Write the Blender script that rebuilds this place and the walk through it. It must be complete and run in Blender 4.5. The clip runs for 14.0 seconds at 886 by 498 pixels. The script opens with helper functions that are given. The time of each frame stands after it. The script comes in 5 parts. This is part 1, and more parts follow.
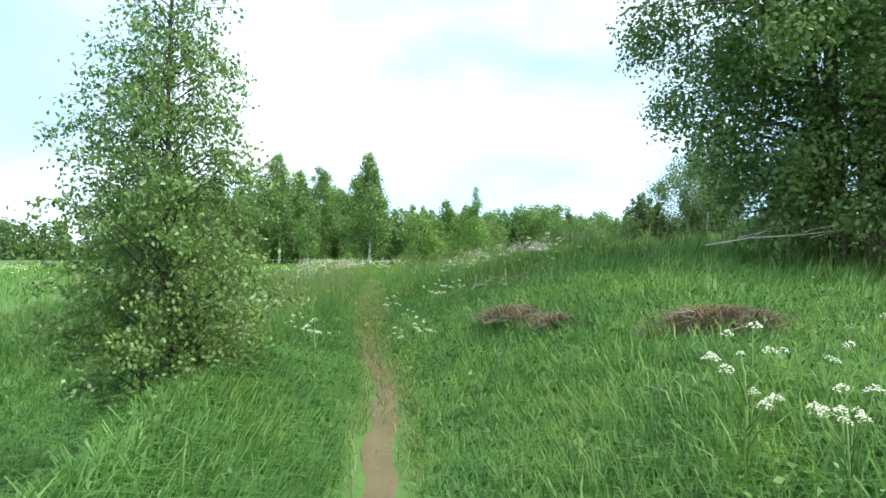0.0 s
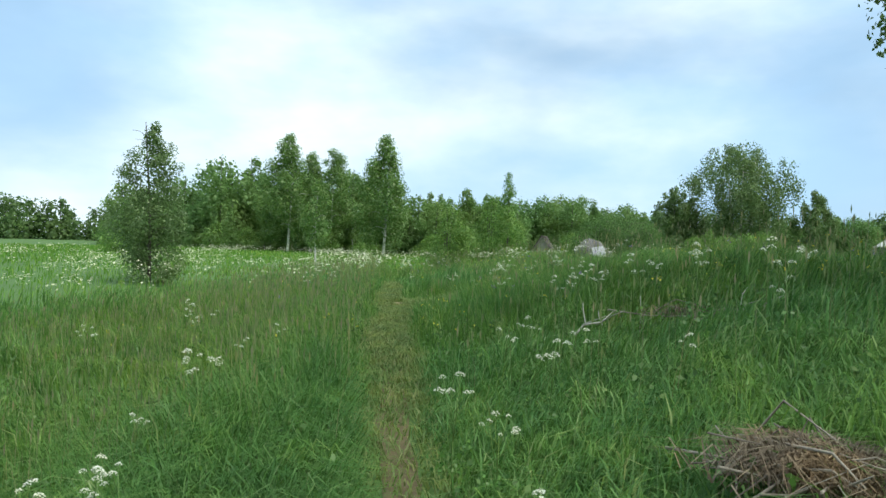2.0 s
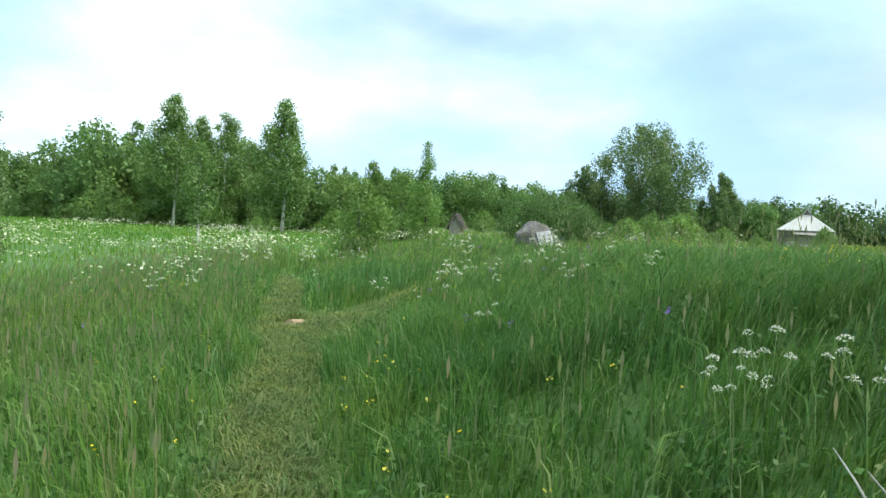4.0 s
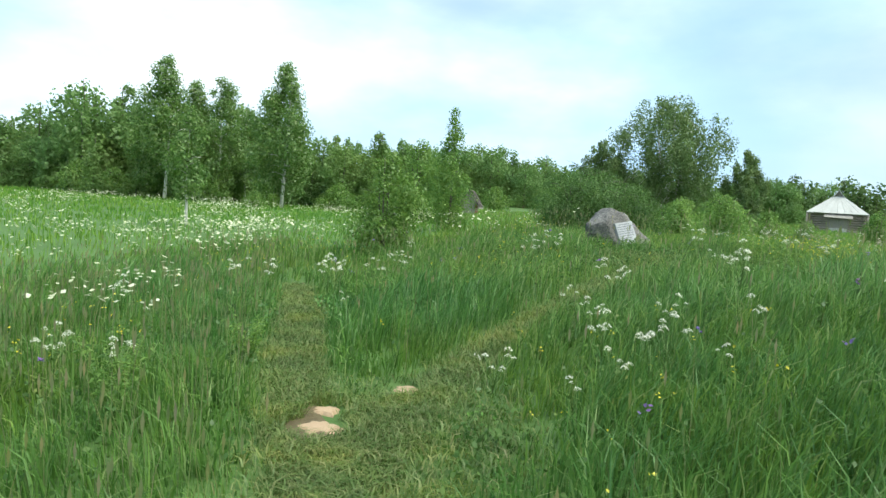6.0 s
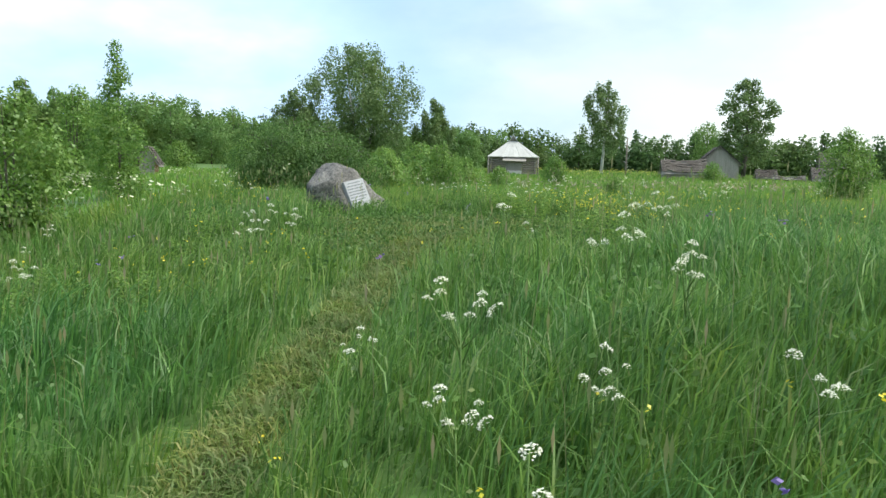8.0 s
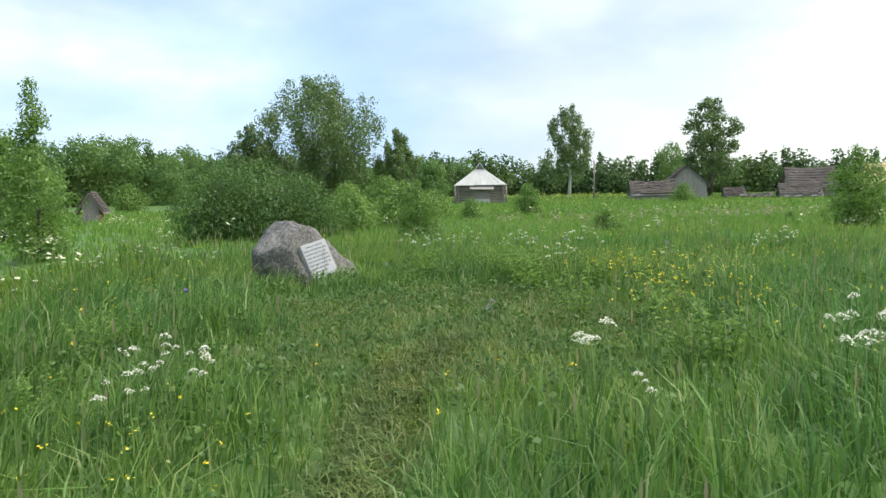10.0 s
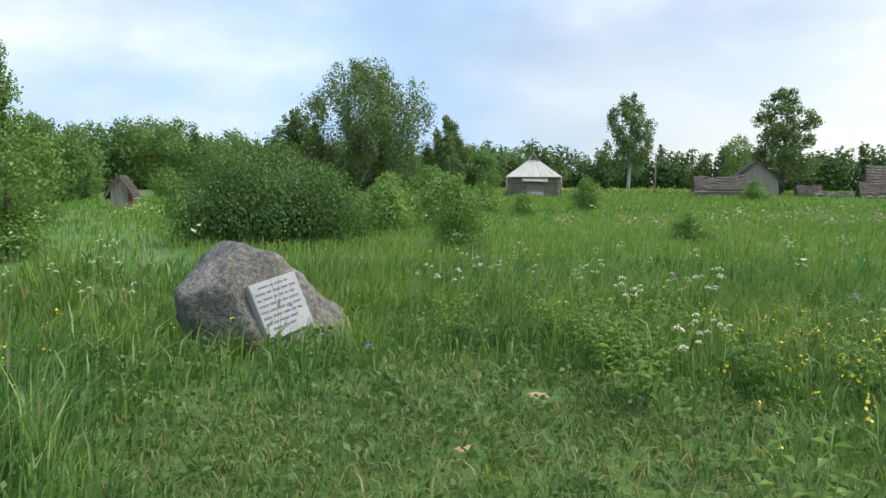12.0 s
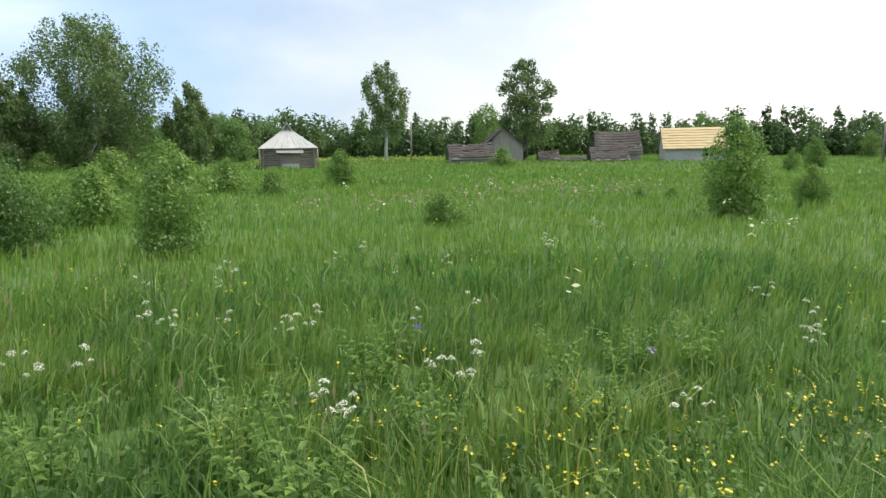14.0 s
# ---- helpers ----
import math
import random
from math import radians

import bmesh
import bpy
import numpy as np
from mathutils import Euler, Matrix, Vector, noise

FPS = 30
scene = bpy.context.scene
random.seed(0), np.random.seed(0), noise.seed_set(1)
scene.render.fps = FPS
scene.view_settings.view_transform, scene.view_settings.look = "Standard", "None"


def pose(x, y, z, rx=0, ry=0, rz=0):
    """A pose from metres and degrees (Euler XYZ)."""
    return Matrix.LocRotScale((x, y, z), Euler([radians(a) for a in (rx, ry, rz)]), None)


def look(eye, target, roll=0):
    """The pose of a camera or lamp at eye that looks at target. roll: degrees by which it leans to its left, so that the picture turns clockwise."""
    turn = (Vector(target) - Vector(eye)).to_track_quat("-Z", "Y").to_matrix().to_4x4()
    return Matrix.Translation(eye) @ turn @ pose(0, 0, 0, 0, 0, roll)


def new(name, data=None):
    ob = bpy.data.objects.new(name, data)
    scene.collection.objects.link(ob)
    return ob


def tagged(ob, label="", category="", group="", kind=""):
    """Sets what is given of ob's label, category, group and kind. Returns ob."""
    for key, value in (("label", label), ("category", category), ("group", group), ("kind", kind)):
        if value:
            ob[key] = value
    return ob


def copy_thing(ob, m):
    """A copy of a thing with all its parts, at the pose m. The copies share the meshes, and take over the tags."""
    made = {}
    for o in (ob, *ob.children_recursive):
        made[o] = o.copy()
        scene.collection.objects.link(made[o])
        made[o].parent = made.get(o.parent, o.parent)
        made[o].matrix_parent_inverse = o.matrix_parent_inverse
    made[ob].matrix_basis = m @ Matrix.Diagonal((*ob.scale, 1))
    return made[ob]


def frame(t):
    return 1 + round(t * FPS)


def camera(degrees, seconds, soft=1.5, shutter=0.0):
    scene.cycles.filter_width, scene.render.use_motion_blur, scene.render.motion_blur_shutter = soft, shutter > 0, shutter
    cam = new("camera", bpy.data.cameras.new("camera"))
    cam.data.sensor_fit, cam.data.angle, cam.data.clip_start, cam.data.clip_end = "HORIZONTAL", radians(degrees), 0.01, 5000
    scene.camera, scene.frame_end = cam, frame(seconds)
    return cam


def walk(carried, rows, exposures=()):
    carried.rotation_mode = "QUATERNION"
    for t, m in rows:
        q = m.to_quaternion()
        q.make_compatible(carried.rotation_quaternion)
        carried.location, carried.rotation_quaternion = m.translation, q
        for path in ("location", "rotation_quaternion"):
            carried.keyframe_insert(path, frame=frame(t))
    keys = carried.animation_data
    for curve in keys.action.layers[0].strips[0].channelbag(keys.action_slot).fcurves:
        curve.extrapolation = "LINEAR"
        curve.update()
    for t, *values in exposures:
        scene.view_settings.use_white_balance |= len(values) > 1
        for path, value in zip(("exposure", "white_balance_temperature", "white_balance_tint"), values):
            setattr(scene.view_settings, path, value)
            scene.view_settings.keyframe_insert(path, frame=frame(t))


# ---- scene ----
cam = camera(64.0, 14.0)
PATH = [
    (0, (0.151, -0.480, 0.815), (-0.129, 1.500, 0.850), 0.4),
    (0.5, (-0.133, 0.650, 0.860), (-0.415, 2.630, 0.916), 1.4),
    (1, (-0.490, 1.860, 0.960), (-0.750, 3.842, 1.012), 2.7),
    (1.5, (-0.859, 3.073, 1.003), (-1.125, 5.054, 1.048), 3.2),
    (2, (-1.143, 4.160, 1.038), (-1.459, 6.135, 1.044), 2.1),
    (2.5, (-1.385, 5.292, 1.086), (-1.609, 7.279, 1.061), 2.1),
    (3, (-1.580, 6.353, 1.127), (-1.679, 8.350, 1.097), 1.8),
    (3.2, (-1.652, 6.768, 1.122), (-1.723, 8.767, 1.102), 2.1),
    (5.3, (-2.894, 11.196, 1.495), (-2.884, 13.193, 1.376), 4.2),
    (5.5, (-2.979, 11.593, 1.489), (-2.938, 13.590, 1.376), 4.3),
    (6, (-3.253, 12.557, 1.469), (-3.282, 14.553, 1.343), 3.8),
    (6.5, (-3.429, 13.432, 1.467), (-3.420, 15.427, 1.329), 3.2),
    (7, (-3.479, 14.238, 1.501), (-3.194, 16.212, 1.360), 2.8),
    (7.5, (-3.509, 15.138, 1.525), (-3.059, 17.075, 1.312), 0.8),
    (7.7, (-3.352, 15.430, 1.519), (-2.618, 17.276, 1.288), 2.4),
    (9.8, (-2.605, 17.967, 1.867), (-1.705, 19.746, 1.704), -0.8),
    (10, (-2.330, 18.283, 1.867), (-1.445, 20.070, 1.723), -1.1),
    (10.5, (-1.840, 19.043, 1.900), (-0.905, 20.806, 1.767), -4.3),
    (11, (-1.512, 19.921, 1.958), (-0.647, 21.722, 1.856), -1.9),
    (11.5, (-1.166, 20.717, 2.006), (-0.280, 22.508, 1.925), 1.2),
    (12, (-0.725, 21.322, 2.059), (0.031, 23.165, 1.885), 0.3),
    (12.5, (-0.509, 21.912, 2.105), (0.640, 23.533, 1.869), 0.3),
    (13, (-0.002, 22.230, 2.142), (1.261, 23.750, 1.838), -1.6),
    (13.5, (0.552, 22.413, 2.201), (2.134, 23.606, 1.926), -2.7),
    (14, (0.819, 22.932, 2.360), (2.122, 24.425, 2.093), -1.0),
]
EXPOSURES = [(0.0, 0.95, 6200, 0), (0.6, 0.58, 6200, 0), (1.2, 0.4, 6150, 0), (2.0, 0.33, 6200, 1), (3.2, 0.58, 6200, 0), (6.0, 0.64, 6250, 1), (9.8, 0.56, 6450, 10), (12.0, 0.33, 6400, 11), (13.0, 0.45, 6600, 12), (14.0, 0.45, 6600, 12)]
walk(cam, [(t, look(eye, target, roll)) for t, eye, target, roll in PATH], EXPOSURES)

# ---- sky and sun ----
SUN_ELEVATION, SUN_AZIMUTH = radians(57), radians(112)
world = bpy.data.worlds.new("sky")
scene.world = world
world.use_nodes = True


def wire(tree, kind, inputs=None, **settings):
    """A node with its settings and inputs (values or sockets)."""
    node = tree.nodes.new(kind)
    for key, value in settings.items():
        setattr(node, key, value)
    for key, value in (inputs or {}).items():
        if isinstance(value, bpy.types.NodeSocket):
            tree.links.new(value, node.inputs[key])
        else:
            node.inputs[key].default_value = value
    return node


def make_sky(tree):
    tree.nodes.clear()
    sky = wire(tree, "ShaderNodeTexSky", sky_type="NISHITA", sun_disc=False, sun_elevation=SUN_ELEVATION, sun_rotation=SUN_AZIMUTH)
    where = wire(tree, "ShaderNodeTexCoord").outputs["Generated"]
    flat = wire(tree, "ShaderNodeMapping", {"Vector": where, "Scale": (1.0, 1.0, 2.3), "Location": (0.3, 0.1, 0.35)})
    puffs = wire(tree, "ShaderNodeTexNoise", {"Vector": flat.outputs[0], "Scale": 1.5, "Detail": 6.0, "Roughness": 0.48, "Distortion": 0.2})
    cover = wire(tree, "ShaderNodeMapRange", {"Value": puffs.outputs[0], "From Min": 0.36, "From Max": 0.66, "To Min": 0.45, "To Max": 1.0}, interpolation_type="SMOOTHSTEP")
    # Thin cloud whitens towards the veiled sun.
    ahead = wire(tree, "ShaderNodeVectorMath", {0: where, 1: (math.sin(SUN_AZIMUTH) * 0.9, math.cos(SUN_AZIMUTH) * 0.9, 0.43)}, operation="DOT_PRODUCT")
    veil = wire(tree, "ShaderNodeMapRange", {"Value": ahead.outputs["Value"], "From Min": 0.0, "From Max": 0.75}, interpolation_type="SMOOTHSTEP")
    shade = wire(tree, "ShaderNodeTexNoise", {"Vector": flat.outputs[0], "Scale": 2.2, "Detail": 6.0, "Roughness": 0.5})
    lifted = wire(tree, "ShaderNodeMath", {0: veil.outputs[0], 1: 0.4}, operation="MULTIPLY")
    fac = wire(tree, "ShaderNodeMath", {0: shade.outputs[0], 1: lifted.outputs[0]}, operation="ADD")
    toned = wire(tree, "ShaderNodeValToRGB", {"Fac": fac.outputs[0]})
    toned.color_ramp.interpolation = "EASE"
    toned.color_ramp.elements[0].position, toned.color_ramp.elements[0].color = 0.36, (4.5, 6.3, 8.7, 1)
    toned.color_ramp.elements[1].position, toned.color_ramp.elements[1].color = 0.82, (10.4, 10.5, 10.4, 1)
    mixed = wire(tree, "ShaderNodeMix", data_type="RGBA")
    tree.links.new(cover.outputs[0], mixed.inputs[0])
    tree.links.new(sky.outputs[0], mixed.inputs[6])
    tree.links.new(toned.outputs[0], mixed.inputs[7])
    back = wire(tree, "ShaderNodeBackground", {"Color": mixed.outputs[2], "Strength": 0.1})
    out = wire(tree, "ShaderNodeOutputWorld")
    tree.links.new(back.outputs[0], out.inputs[0])


make_sky(world.node_tree)
sun = new("sun", bpy.data.lights.new("sun", "SUN"))
sun.data.energy, sun.data.angle, sun.data.color = 2.8, radians(38), (1.0, 0.95, 0.84)
far_up = Vector((math.sin(SUN_AZIMUTH) * math.cos(SUN_ELEVATION), math.cos(SUN_AZIMUTH) * math.cos(SUN_ELEVATION), math.sin(SUN_ELEVATION)))
sun.matrix_world = look(far_up * 60, (0, 0, 0))


# ---- materials ----
def material(name):
    m = bpy.data.materials.new(name)
    m.use_nodes = True
    m.node_tree.nodes.clear()
    return m, m.node_tree


def close(tree, shader):
    out = wire(tree, "ShaderNodeOutputMaterial")
    tree.links.new(shader, out.inputs[0])


def ramp(tree, fac, stops):
    node = wire(tree, "ShaderNodeValToRGB", {"Fac": fac})
    while len(node.color_ramp.elements) < len(stops):
        node.color_ramp.elements.new(0.5)
    for element, (at, colour) in zip(node.color_ramp.elements, stops):
        element.position, element.color = at, (*colour, 1)
    return node.outputs[0]


def blend(tree, fac, a, b, mode="MIX"):
    node = wire(tree, "ShaderNodeMix", data_type="RGBA", blend_type=mode)
    for socket, value in ((0, fac), (6, a), (7, b)):
        if isinstance(value, bpy.types.NodeSocket):
            tree.links.new(value, node.inputs[socket])
        else:
            node.inputs[socket].default_value = value if socket == 0 else (*value, 1)
    return node.outputs[2]


def patches(tree, scale, detail=3.0, low=0.35, high=0.65, world_space=True):
    where = wire(tree, "ShaderNodeNewGeometry").outputs["Position"] if world_space else wire(tree, "ShaderNodeTexCoord").outputs["Object"]
    spots = wire(tree, "ShaderNodeTexNoise", {"Vector": where, "Scale": scale, "Detail": detail, "Roughness": 0.6})
    return wire(tree, "ShaderNodeMapRange", {"Value": spots.outputs[0], "From Min": low, "From Max": high}).outputs[0]


def leafy(name, stops, patch_a, patch_b, patch_scale=0.25, through_light=0.4, gloss=0.025, strength=0.5, tuft=2.6, tufted=0.75):
    """Leaves and blades: each island has its own shade, with broad patches over the place."""
    m, tree = material(name)
    island = wire(tree, "ShaderNodeNewGeometry").outputs["Random Per Island"]
    own = ramp(tree, island, stops)
    broad = ramp(tree, patches(tree, patch_scale), [(0.0, patch_a), (1.0, patch_b)])
    colour = blend(tree, strength, own, broad, "MULTIPLY")
    tufty = ramp(tree, patches(tree, tuft, 2.0, 0.3, 0.7), [(0.0, (0.6, 0.68, 0.72)), (0.5, (0.95, 0.97, 1.0)), (1.0, (1.3, 1.15, 0.9))])
    colour = blend(tree, tufted, colour, tufty, "MULTIPLY")
    dull = wire(tree, "ShaderNodeBsdfDiffuse", {"Color": colour})
    lit = wire(tree, "ShaderNodeBsdfTranslucent", {"Color": colour})
    both = wire(tree, "ShaderNodeMixShader", {0: through_light, 1: dull.outputs[0], 2: lit.outputs[0]})
    shine = wire(tree, "ShaderNodeBsdfGlossy", {"Color": (0.9, 0.95, 0.9, 1), "Roughness": 0.45})
    done = wire(tree, "ShaderNodeMixShader", {0: gloss, 1: both.outputs[0], 2: shine.outputs[0]})
    close(tree, done.outputs[0])
    return m


def rough(name, stops, scale=4.0, fine=40.0, bump=0.3, roughness=0.85, depth=0.02, stretch=(1, 1, 1), metallic=0.0):
    """Stone, soil, wood, bark, sheet metal: two scales of noise, with relief."""
    m, tree = material(name)
    where = wire(tree, "ShaderNodeMapping", {"Vector": wire(tree, "ShaderNodeTexCoord").outputs["Object"], "Scale": stretch}).outputs[0]
    big = wire(tree, "ShaderNodeTexNoise", {"Vector": where, "Scale": scale, "Detail": 6.0, "Roughness": 0.65}).outputs[0]
    small = wire(tree, "ShaderNodeTexNoise", {"Vector": where, "Scale": fine, "Detail": 4.0, "Roughness": 0.7}).outputs[0]
    island = wire(tree, "ShaderNodeObjectInfo").outputs["Random"]
    mean = wire(tree, "ShaderNodeMath", {0: big, 1: small}, operation="ADD")
    half = wire(tree, "ShaderNodeMath", {0: mean.outputs[0], 1: 0.5}, operation="MULTIPLY")
    shift = wire(tree, "ShaderNodeMapRange", {"Value": island, "To Min": -0.06, "To Max": 0.06})
    fac = wire(tree, "ShaderNodeMath", {0: half.outputs[0], 1: shift.outputs[0]}, operation="ADD")
    colour = ramp(tree, fac.outputs[0], stops)
    relief = wire(tree, "ShaderNodeBump", {"Height": mean.outputs[0], "Strength": bump, "Distance": depth})
    body = wire(tree, "ShaderNodeBsdfPrincipled", {"Base Color": colour, "Roughness": roughness, "Metallic": metallic, "Normal": relief.outputs[0]})
    close(tree, body.outputs[0])
    return m


GRASS = leafy("grass_blades", [(0.0, (0.075, 0.17, 0.036)), (0.5, (0.14, 0.275, 0.052)), (0.85, (0.21, 0.355, 0.084)), (1.0, (0.34, 0.4, 0.17))], (0.7, 0.95, 1.2), (1.2, 1.0, 0.7), 0.22, strength=0.7)
LODGED = leafy("lodged_blades", [(0.0, (0.08, 0.19, 0.047)), (0.5, (0.13, 0.275, 0.064)), (0.9, (0.195, 0.345, 0.095)), (1.0, (0.28, 0.385, 0.15))], (0.8, 0.95, 1.05), (1.15, 1.0, 0.8), 0.35, strength=0.6, tuft=2.2, tufted=0.9)
MEADOW = leafy("far_grass", [(0.0, (0.1, 0.24, 0.03)), (0.5, (0.16, 0.33, 0.045)), (1.0, (0.24, 0.38, 0.08))], (0.85, 0.95, 1.0), (1.2, 1.0, 0.8), 0.12)
RIPE = leafy("ripening_grass", [(0.0, (0.125, 0.265, 0.045)), (0.5, (0.19, 0.345, 0.066)), (1.0, (0.29, 0.39, 0.12))], (0.85, 0.95, 1.0), (1.25, 1.0, 0.75), 0.16)
SEEDS = leafy("seed_heads", [(0.0, (0.18, 0.24, 0.08)), (0.6, (0.26, 0.29, 0.12)), (1.0, (0.34, 0.3, 0.17))], (0.9, 0.9, 0.9), (1, 1, 1))
PINK = leafy("pink_seed_heads", [(0.0, (0.3, 0.27, 0.17)), (1.0, (0.46, 0.4, 0.29))], (0.9, 0.9, 0.9), (1, 1, 1))
BIRCH_LEAF = leafy("birch_leaves", [(0.0, (0.09, 0.18, 0.038)), (0.5, (0.145, 0.265, 0.056)), (0.9, (0.215, 0.34, 0.09)), (1.0, (0.34, 0.42, 0.2))], (0.85, 0.95, 0.9), (1.1, 1.0, 0.9), 0.6, 0.48, 0.04, tuft=0.9, tufted=0.4)
NEAR_BIRCH = leafy("young_birch_leaves", [(0.0, (0.11, 0.19, 0.044)), (0.5, (0.175, 0.29, 0.068)), (0.85, (0.26, 0.39, 0.11)), (1.0, (0.42, 0.52, 0.28))], (0.85, 0.95, 0.9), (1.1, 1.0, 0.9), 0.6, 0.45, 0.04, tuft=1.4, tufted=0.6)
DARK_LEAF = leafy("dark_leaves", [(0.0, (0.11, 0.18, 0.06)), (0.6, (0.15, 0.235, 0.08)), (1.0, (0.21, 0.3, 0.115))], (0.85, 0.95, 0.9), (1.1, 1.0, 0.9), 0.6, 0.48, 0.03, tuft=0.7, tufted=0.4)
WILLOW_LEAF = leafy("willow_leaves", [(0.0, (0.11, 0.215, 0.044)), (0.5, (0.165, 0.3, 0.06)), (1.0, (0.24, 0.375, 0.09))], (0.9, 0.95, 0.9), (1.1, 1.0, 0.85), 0.5, 0.48, 0.03, tuft=1.2, tufted=0.4)
FAR_LEAF = leafy("far_leaves", [(0.0, (0.14, 0.25, 0.07)), (0.5, (0.175, 0.3, 0.085)), (1.0, (0.22, 0.34, 0.11))], (0.8, 0.9, 1.0), (1.15, 1.0, 0.8), 0.09, 0.5, 0.02, tuft=0.35, tufted=0.35)
BELT_LEAF = leafy("belt_leaves", [(0.0, (0.075, 0.14, 0.045)), (0.5, (0.1, 0.18, 0.055)), (1.0, (0.14, 0.22, 0.075))], (0.8, 0.9, 1.0), (1.15, 1.0, 0.8), 0.06, 0.4, 0.02, tuft=0.3, tufted=0.35)
WHITE_PETAL = leafy("white_petals", [(0.0, (0.78, 0.78, 0.64)), (1.0, (0.88, 0.87, 0.78))], (0.97, 0.98, 0.95), (1, 1, 1), 2.0, 0.3, 0.02, tufted=0.15)
CREAM_PETAL = leafy("cream_petals", [(0.0, (0.58, 0.61, 0.38)), (1.0, (0.8, 0.79, 0.62))], (0.95, 0.97, 0.95), (1, 1, 1), 2.0, 0.3, 0.02, tufted=0.2)
YELLOW_PETAL = leafy("yellow_petals", [(0.0, (0.75, 0.6, 0.02)), (1.0, (0.85, 0.75, 0.05))], (0.95, 0.97, 0.95), (1, 1, 1), 2.0, 0.3, 0.05)
PALE_YELLOW = leafy("pale_yellow_petals", [(0.0, (0.42, 0.46, 0.07)), (1.0, (0.62, 0.6, 0.12))], (0.95, 0.97, 0.95), (1, 1, 1), 2.0, 0.3, 0.05)
PURPLE_PETAL = leafy("purple_petals", [(0.0, (0.2, 0.08, 0.3)), (1.0, (0.25, 0.2, 0.5))], (0.95, 0.97, 0.95), (1, 1, 1), 2.0, 0.3, 0.05)
STEM = leafy("green_stems", [(0.0, (0.13, 0.23, 0.06)), (1.0, (0.2, 0.3, 0.09))], (0.9, 0.95, 0.9), (1, 1, 1), 1.0, 0.1)
DEEP_LEAF = leafy("deep_green_leaves", [(0.0, (0.1, 0.17, 0.048)), (0.6, (0.16, 0.26, 0.075)), (1.0, (0.25, 0.34, 0.13))], (0.85, 0.95, 0.9), (1.1, 1.0, 0.9), 0.6, 0.5, 0.04, tuft=1.2, tufted=0.5)
HERB = leafy("herb_leaves", [(0.0, (0.06, 0.13, 0.03)), (0.6, (0.1, 0.2, 0.045)), (1.0, (0.16, 0.26, 0.08))], (0.9, 0.95, 0.9), (1.05, 1, 0.9), 0.8)
SOIL = rough("meadow_soil", [(0.3, (0.045, 0.095, 0.017)), (0.55, (0.075, 0.15, 0.028)), (0.75, (0.105, 0.18, 0.042))], 0.6, 14.0, 0.6)
DIRT = rough("trodden_soil", [(0.3, (0.07, 0.055, 0.026)), (0.5, (0.115, 0.09, 0.044)), (0.7, (0.165, 0.13, 0.068))], 1.5, 30.0, 0.5, 0.95)
SAND = rough("bare_sand", [(0.3, (0.3, 0.21, 0.13)), (0.55, (0.42, 0.3, 0.19)), (0.75, (0.5, 0.37, 0.25))], 5.0, 60.0, 0.4, 0.95)
STRAW = leafy("trampled_grass", [(0.0, (0.075, 0.15, 0.03)), (0.5, (0.15, 0.23, 0.058)), (0.85, (0.22, 0.26, 0.09)), (1.0, (0.3, 0.29, 0.14))], (0.9, 0.95, 0.9), (1.1, 1, 0.9), 0.8)
PATH_STRAW = leafy("trodden_path_grass", [(0.0, (0.12, 0.21, 0.05)), (0.5, (0.19, 0.275, 0.078)), (1.0, (0.31, 0.33, 0.14))], (0.9, 0.95, 0.9), (1.1, 1, 0.9), 0.8)
BOULDER = rough("grey_granite", [(0.36, (0.06, 0.058, 0.057)), (0.46, (0.15, 0.145, 0.137)), (0.54, (0.245, 0.235, 0.21)), (0.62, (0.36, 0.35, 0.32)), (0.72, (0.54, 0.53, 0.5))], 1.7, 22.0, 0.9, 0.85, 0.04)
PLAQUE = rough("grey_slab", [(0.35, (0.27, 0.285, 0.305)), (0.65, (0.42, 0.435, 0.455))], 6.0, 60.0, 0.15, 0.45, 0.005)
LETTERING = rough("dark_lettering", [(0.3, (0.1, 0.11, 0.12)), (0.7, (0.18, 0.19, 0.21))], 10.0, 60.0, 0.1, 0.6, 0.003)
BARK_WHITE = rough("birch_bark", [(0.3, (0.09, 0.085, 0.08)), (0.42, (0.5, 0.49, 0.46)), (0.7, (0.72, 0.71, 0.68))], 3.0, 9.0, 0.3, 0.7, 0.01, (1, 1, 3.0))
BARK = rough("grey_bark", [(0.3, (0.05, 0.042, 0.035)), (0.7, (0.16, 0.14, 0.115))], 4.0, 30.0, 0.6, 0.9, 0.02, (3, 3, 0.8))
TWIG = rough("dry_twigs", [(0.3, (0.15, 0.12, 0.095)), (0.5, (0.26, 0.225, 0.18)), (0.7, (0.42, 0.38, 0.32))], 3.0, 20.0, 0.3, 0.9)
PALE_STICK = rough("bleached_sticks", [(0.3, (0.28, 0.25, 0.21)), (0.5, (0.42, 0.39, 0.34)), (0.7, (0.58, 0.55, 0.5))], 3.0, 20.0, 0.3, 0.9)
LOGS = rough("weathered_logs", [(0.3, (0.14, 0.117, 0.096)), (0.5, (0.27, 0.238, 0.2)), (0.7, (0.42, 0.39, 0.35))], 1.2, 14.0, 0.5, 0.9, 0.02, (0.4, 0.4, 3.0))
BOARDS = rough("grey_boards", [(0.3, (0.15, 0.138, 0.125)), (0.5, (0.27, 0.25, 0.225)), (0.7, (0.4, 0.38, 0.35))], 1.2, 14.0, 0.5, 0.9, 0.02, (3.0, 3.0, 0.4))
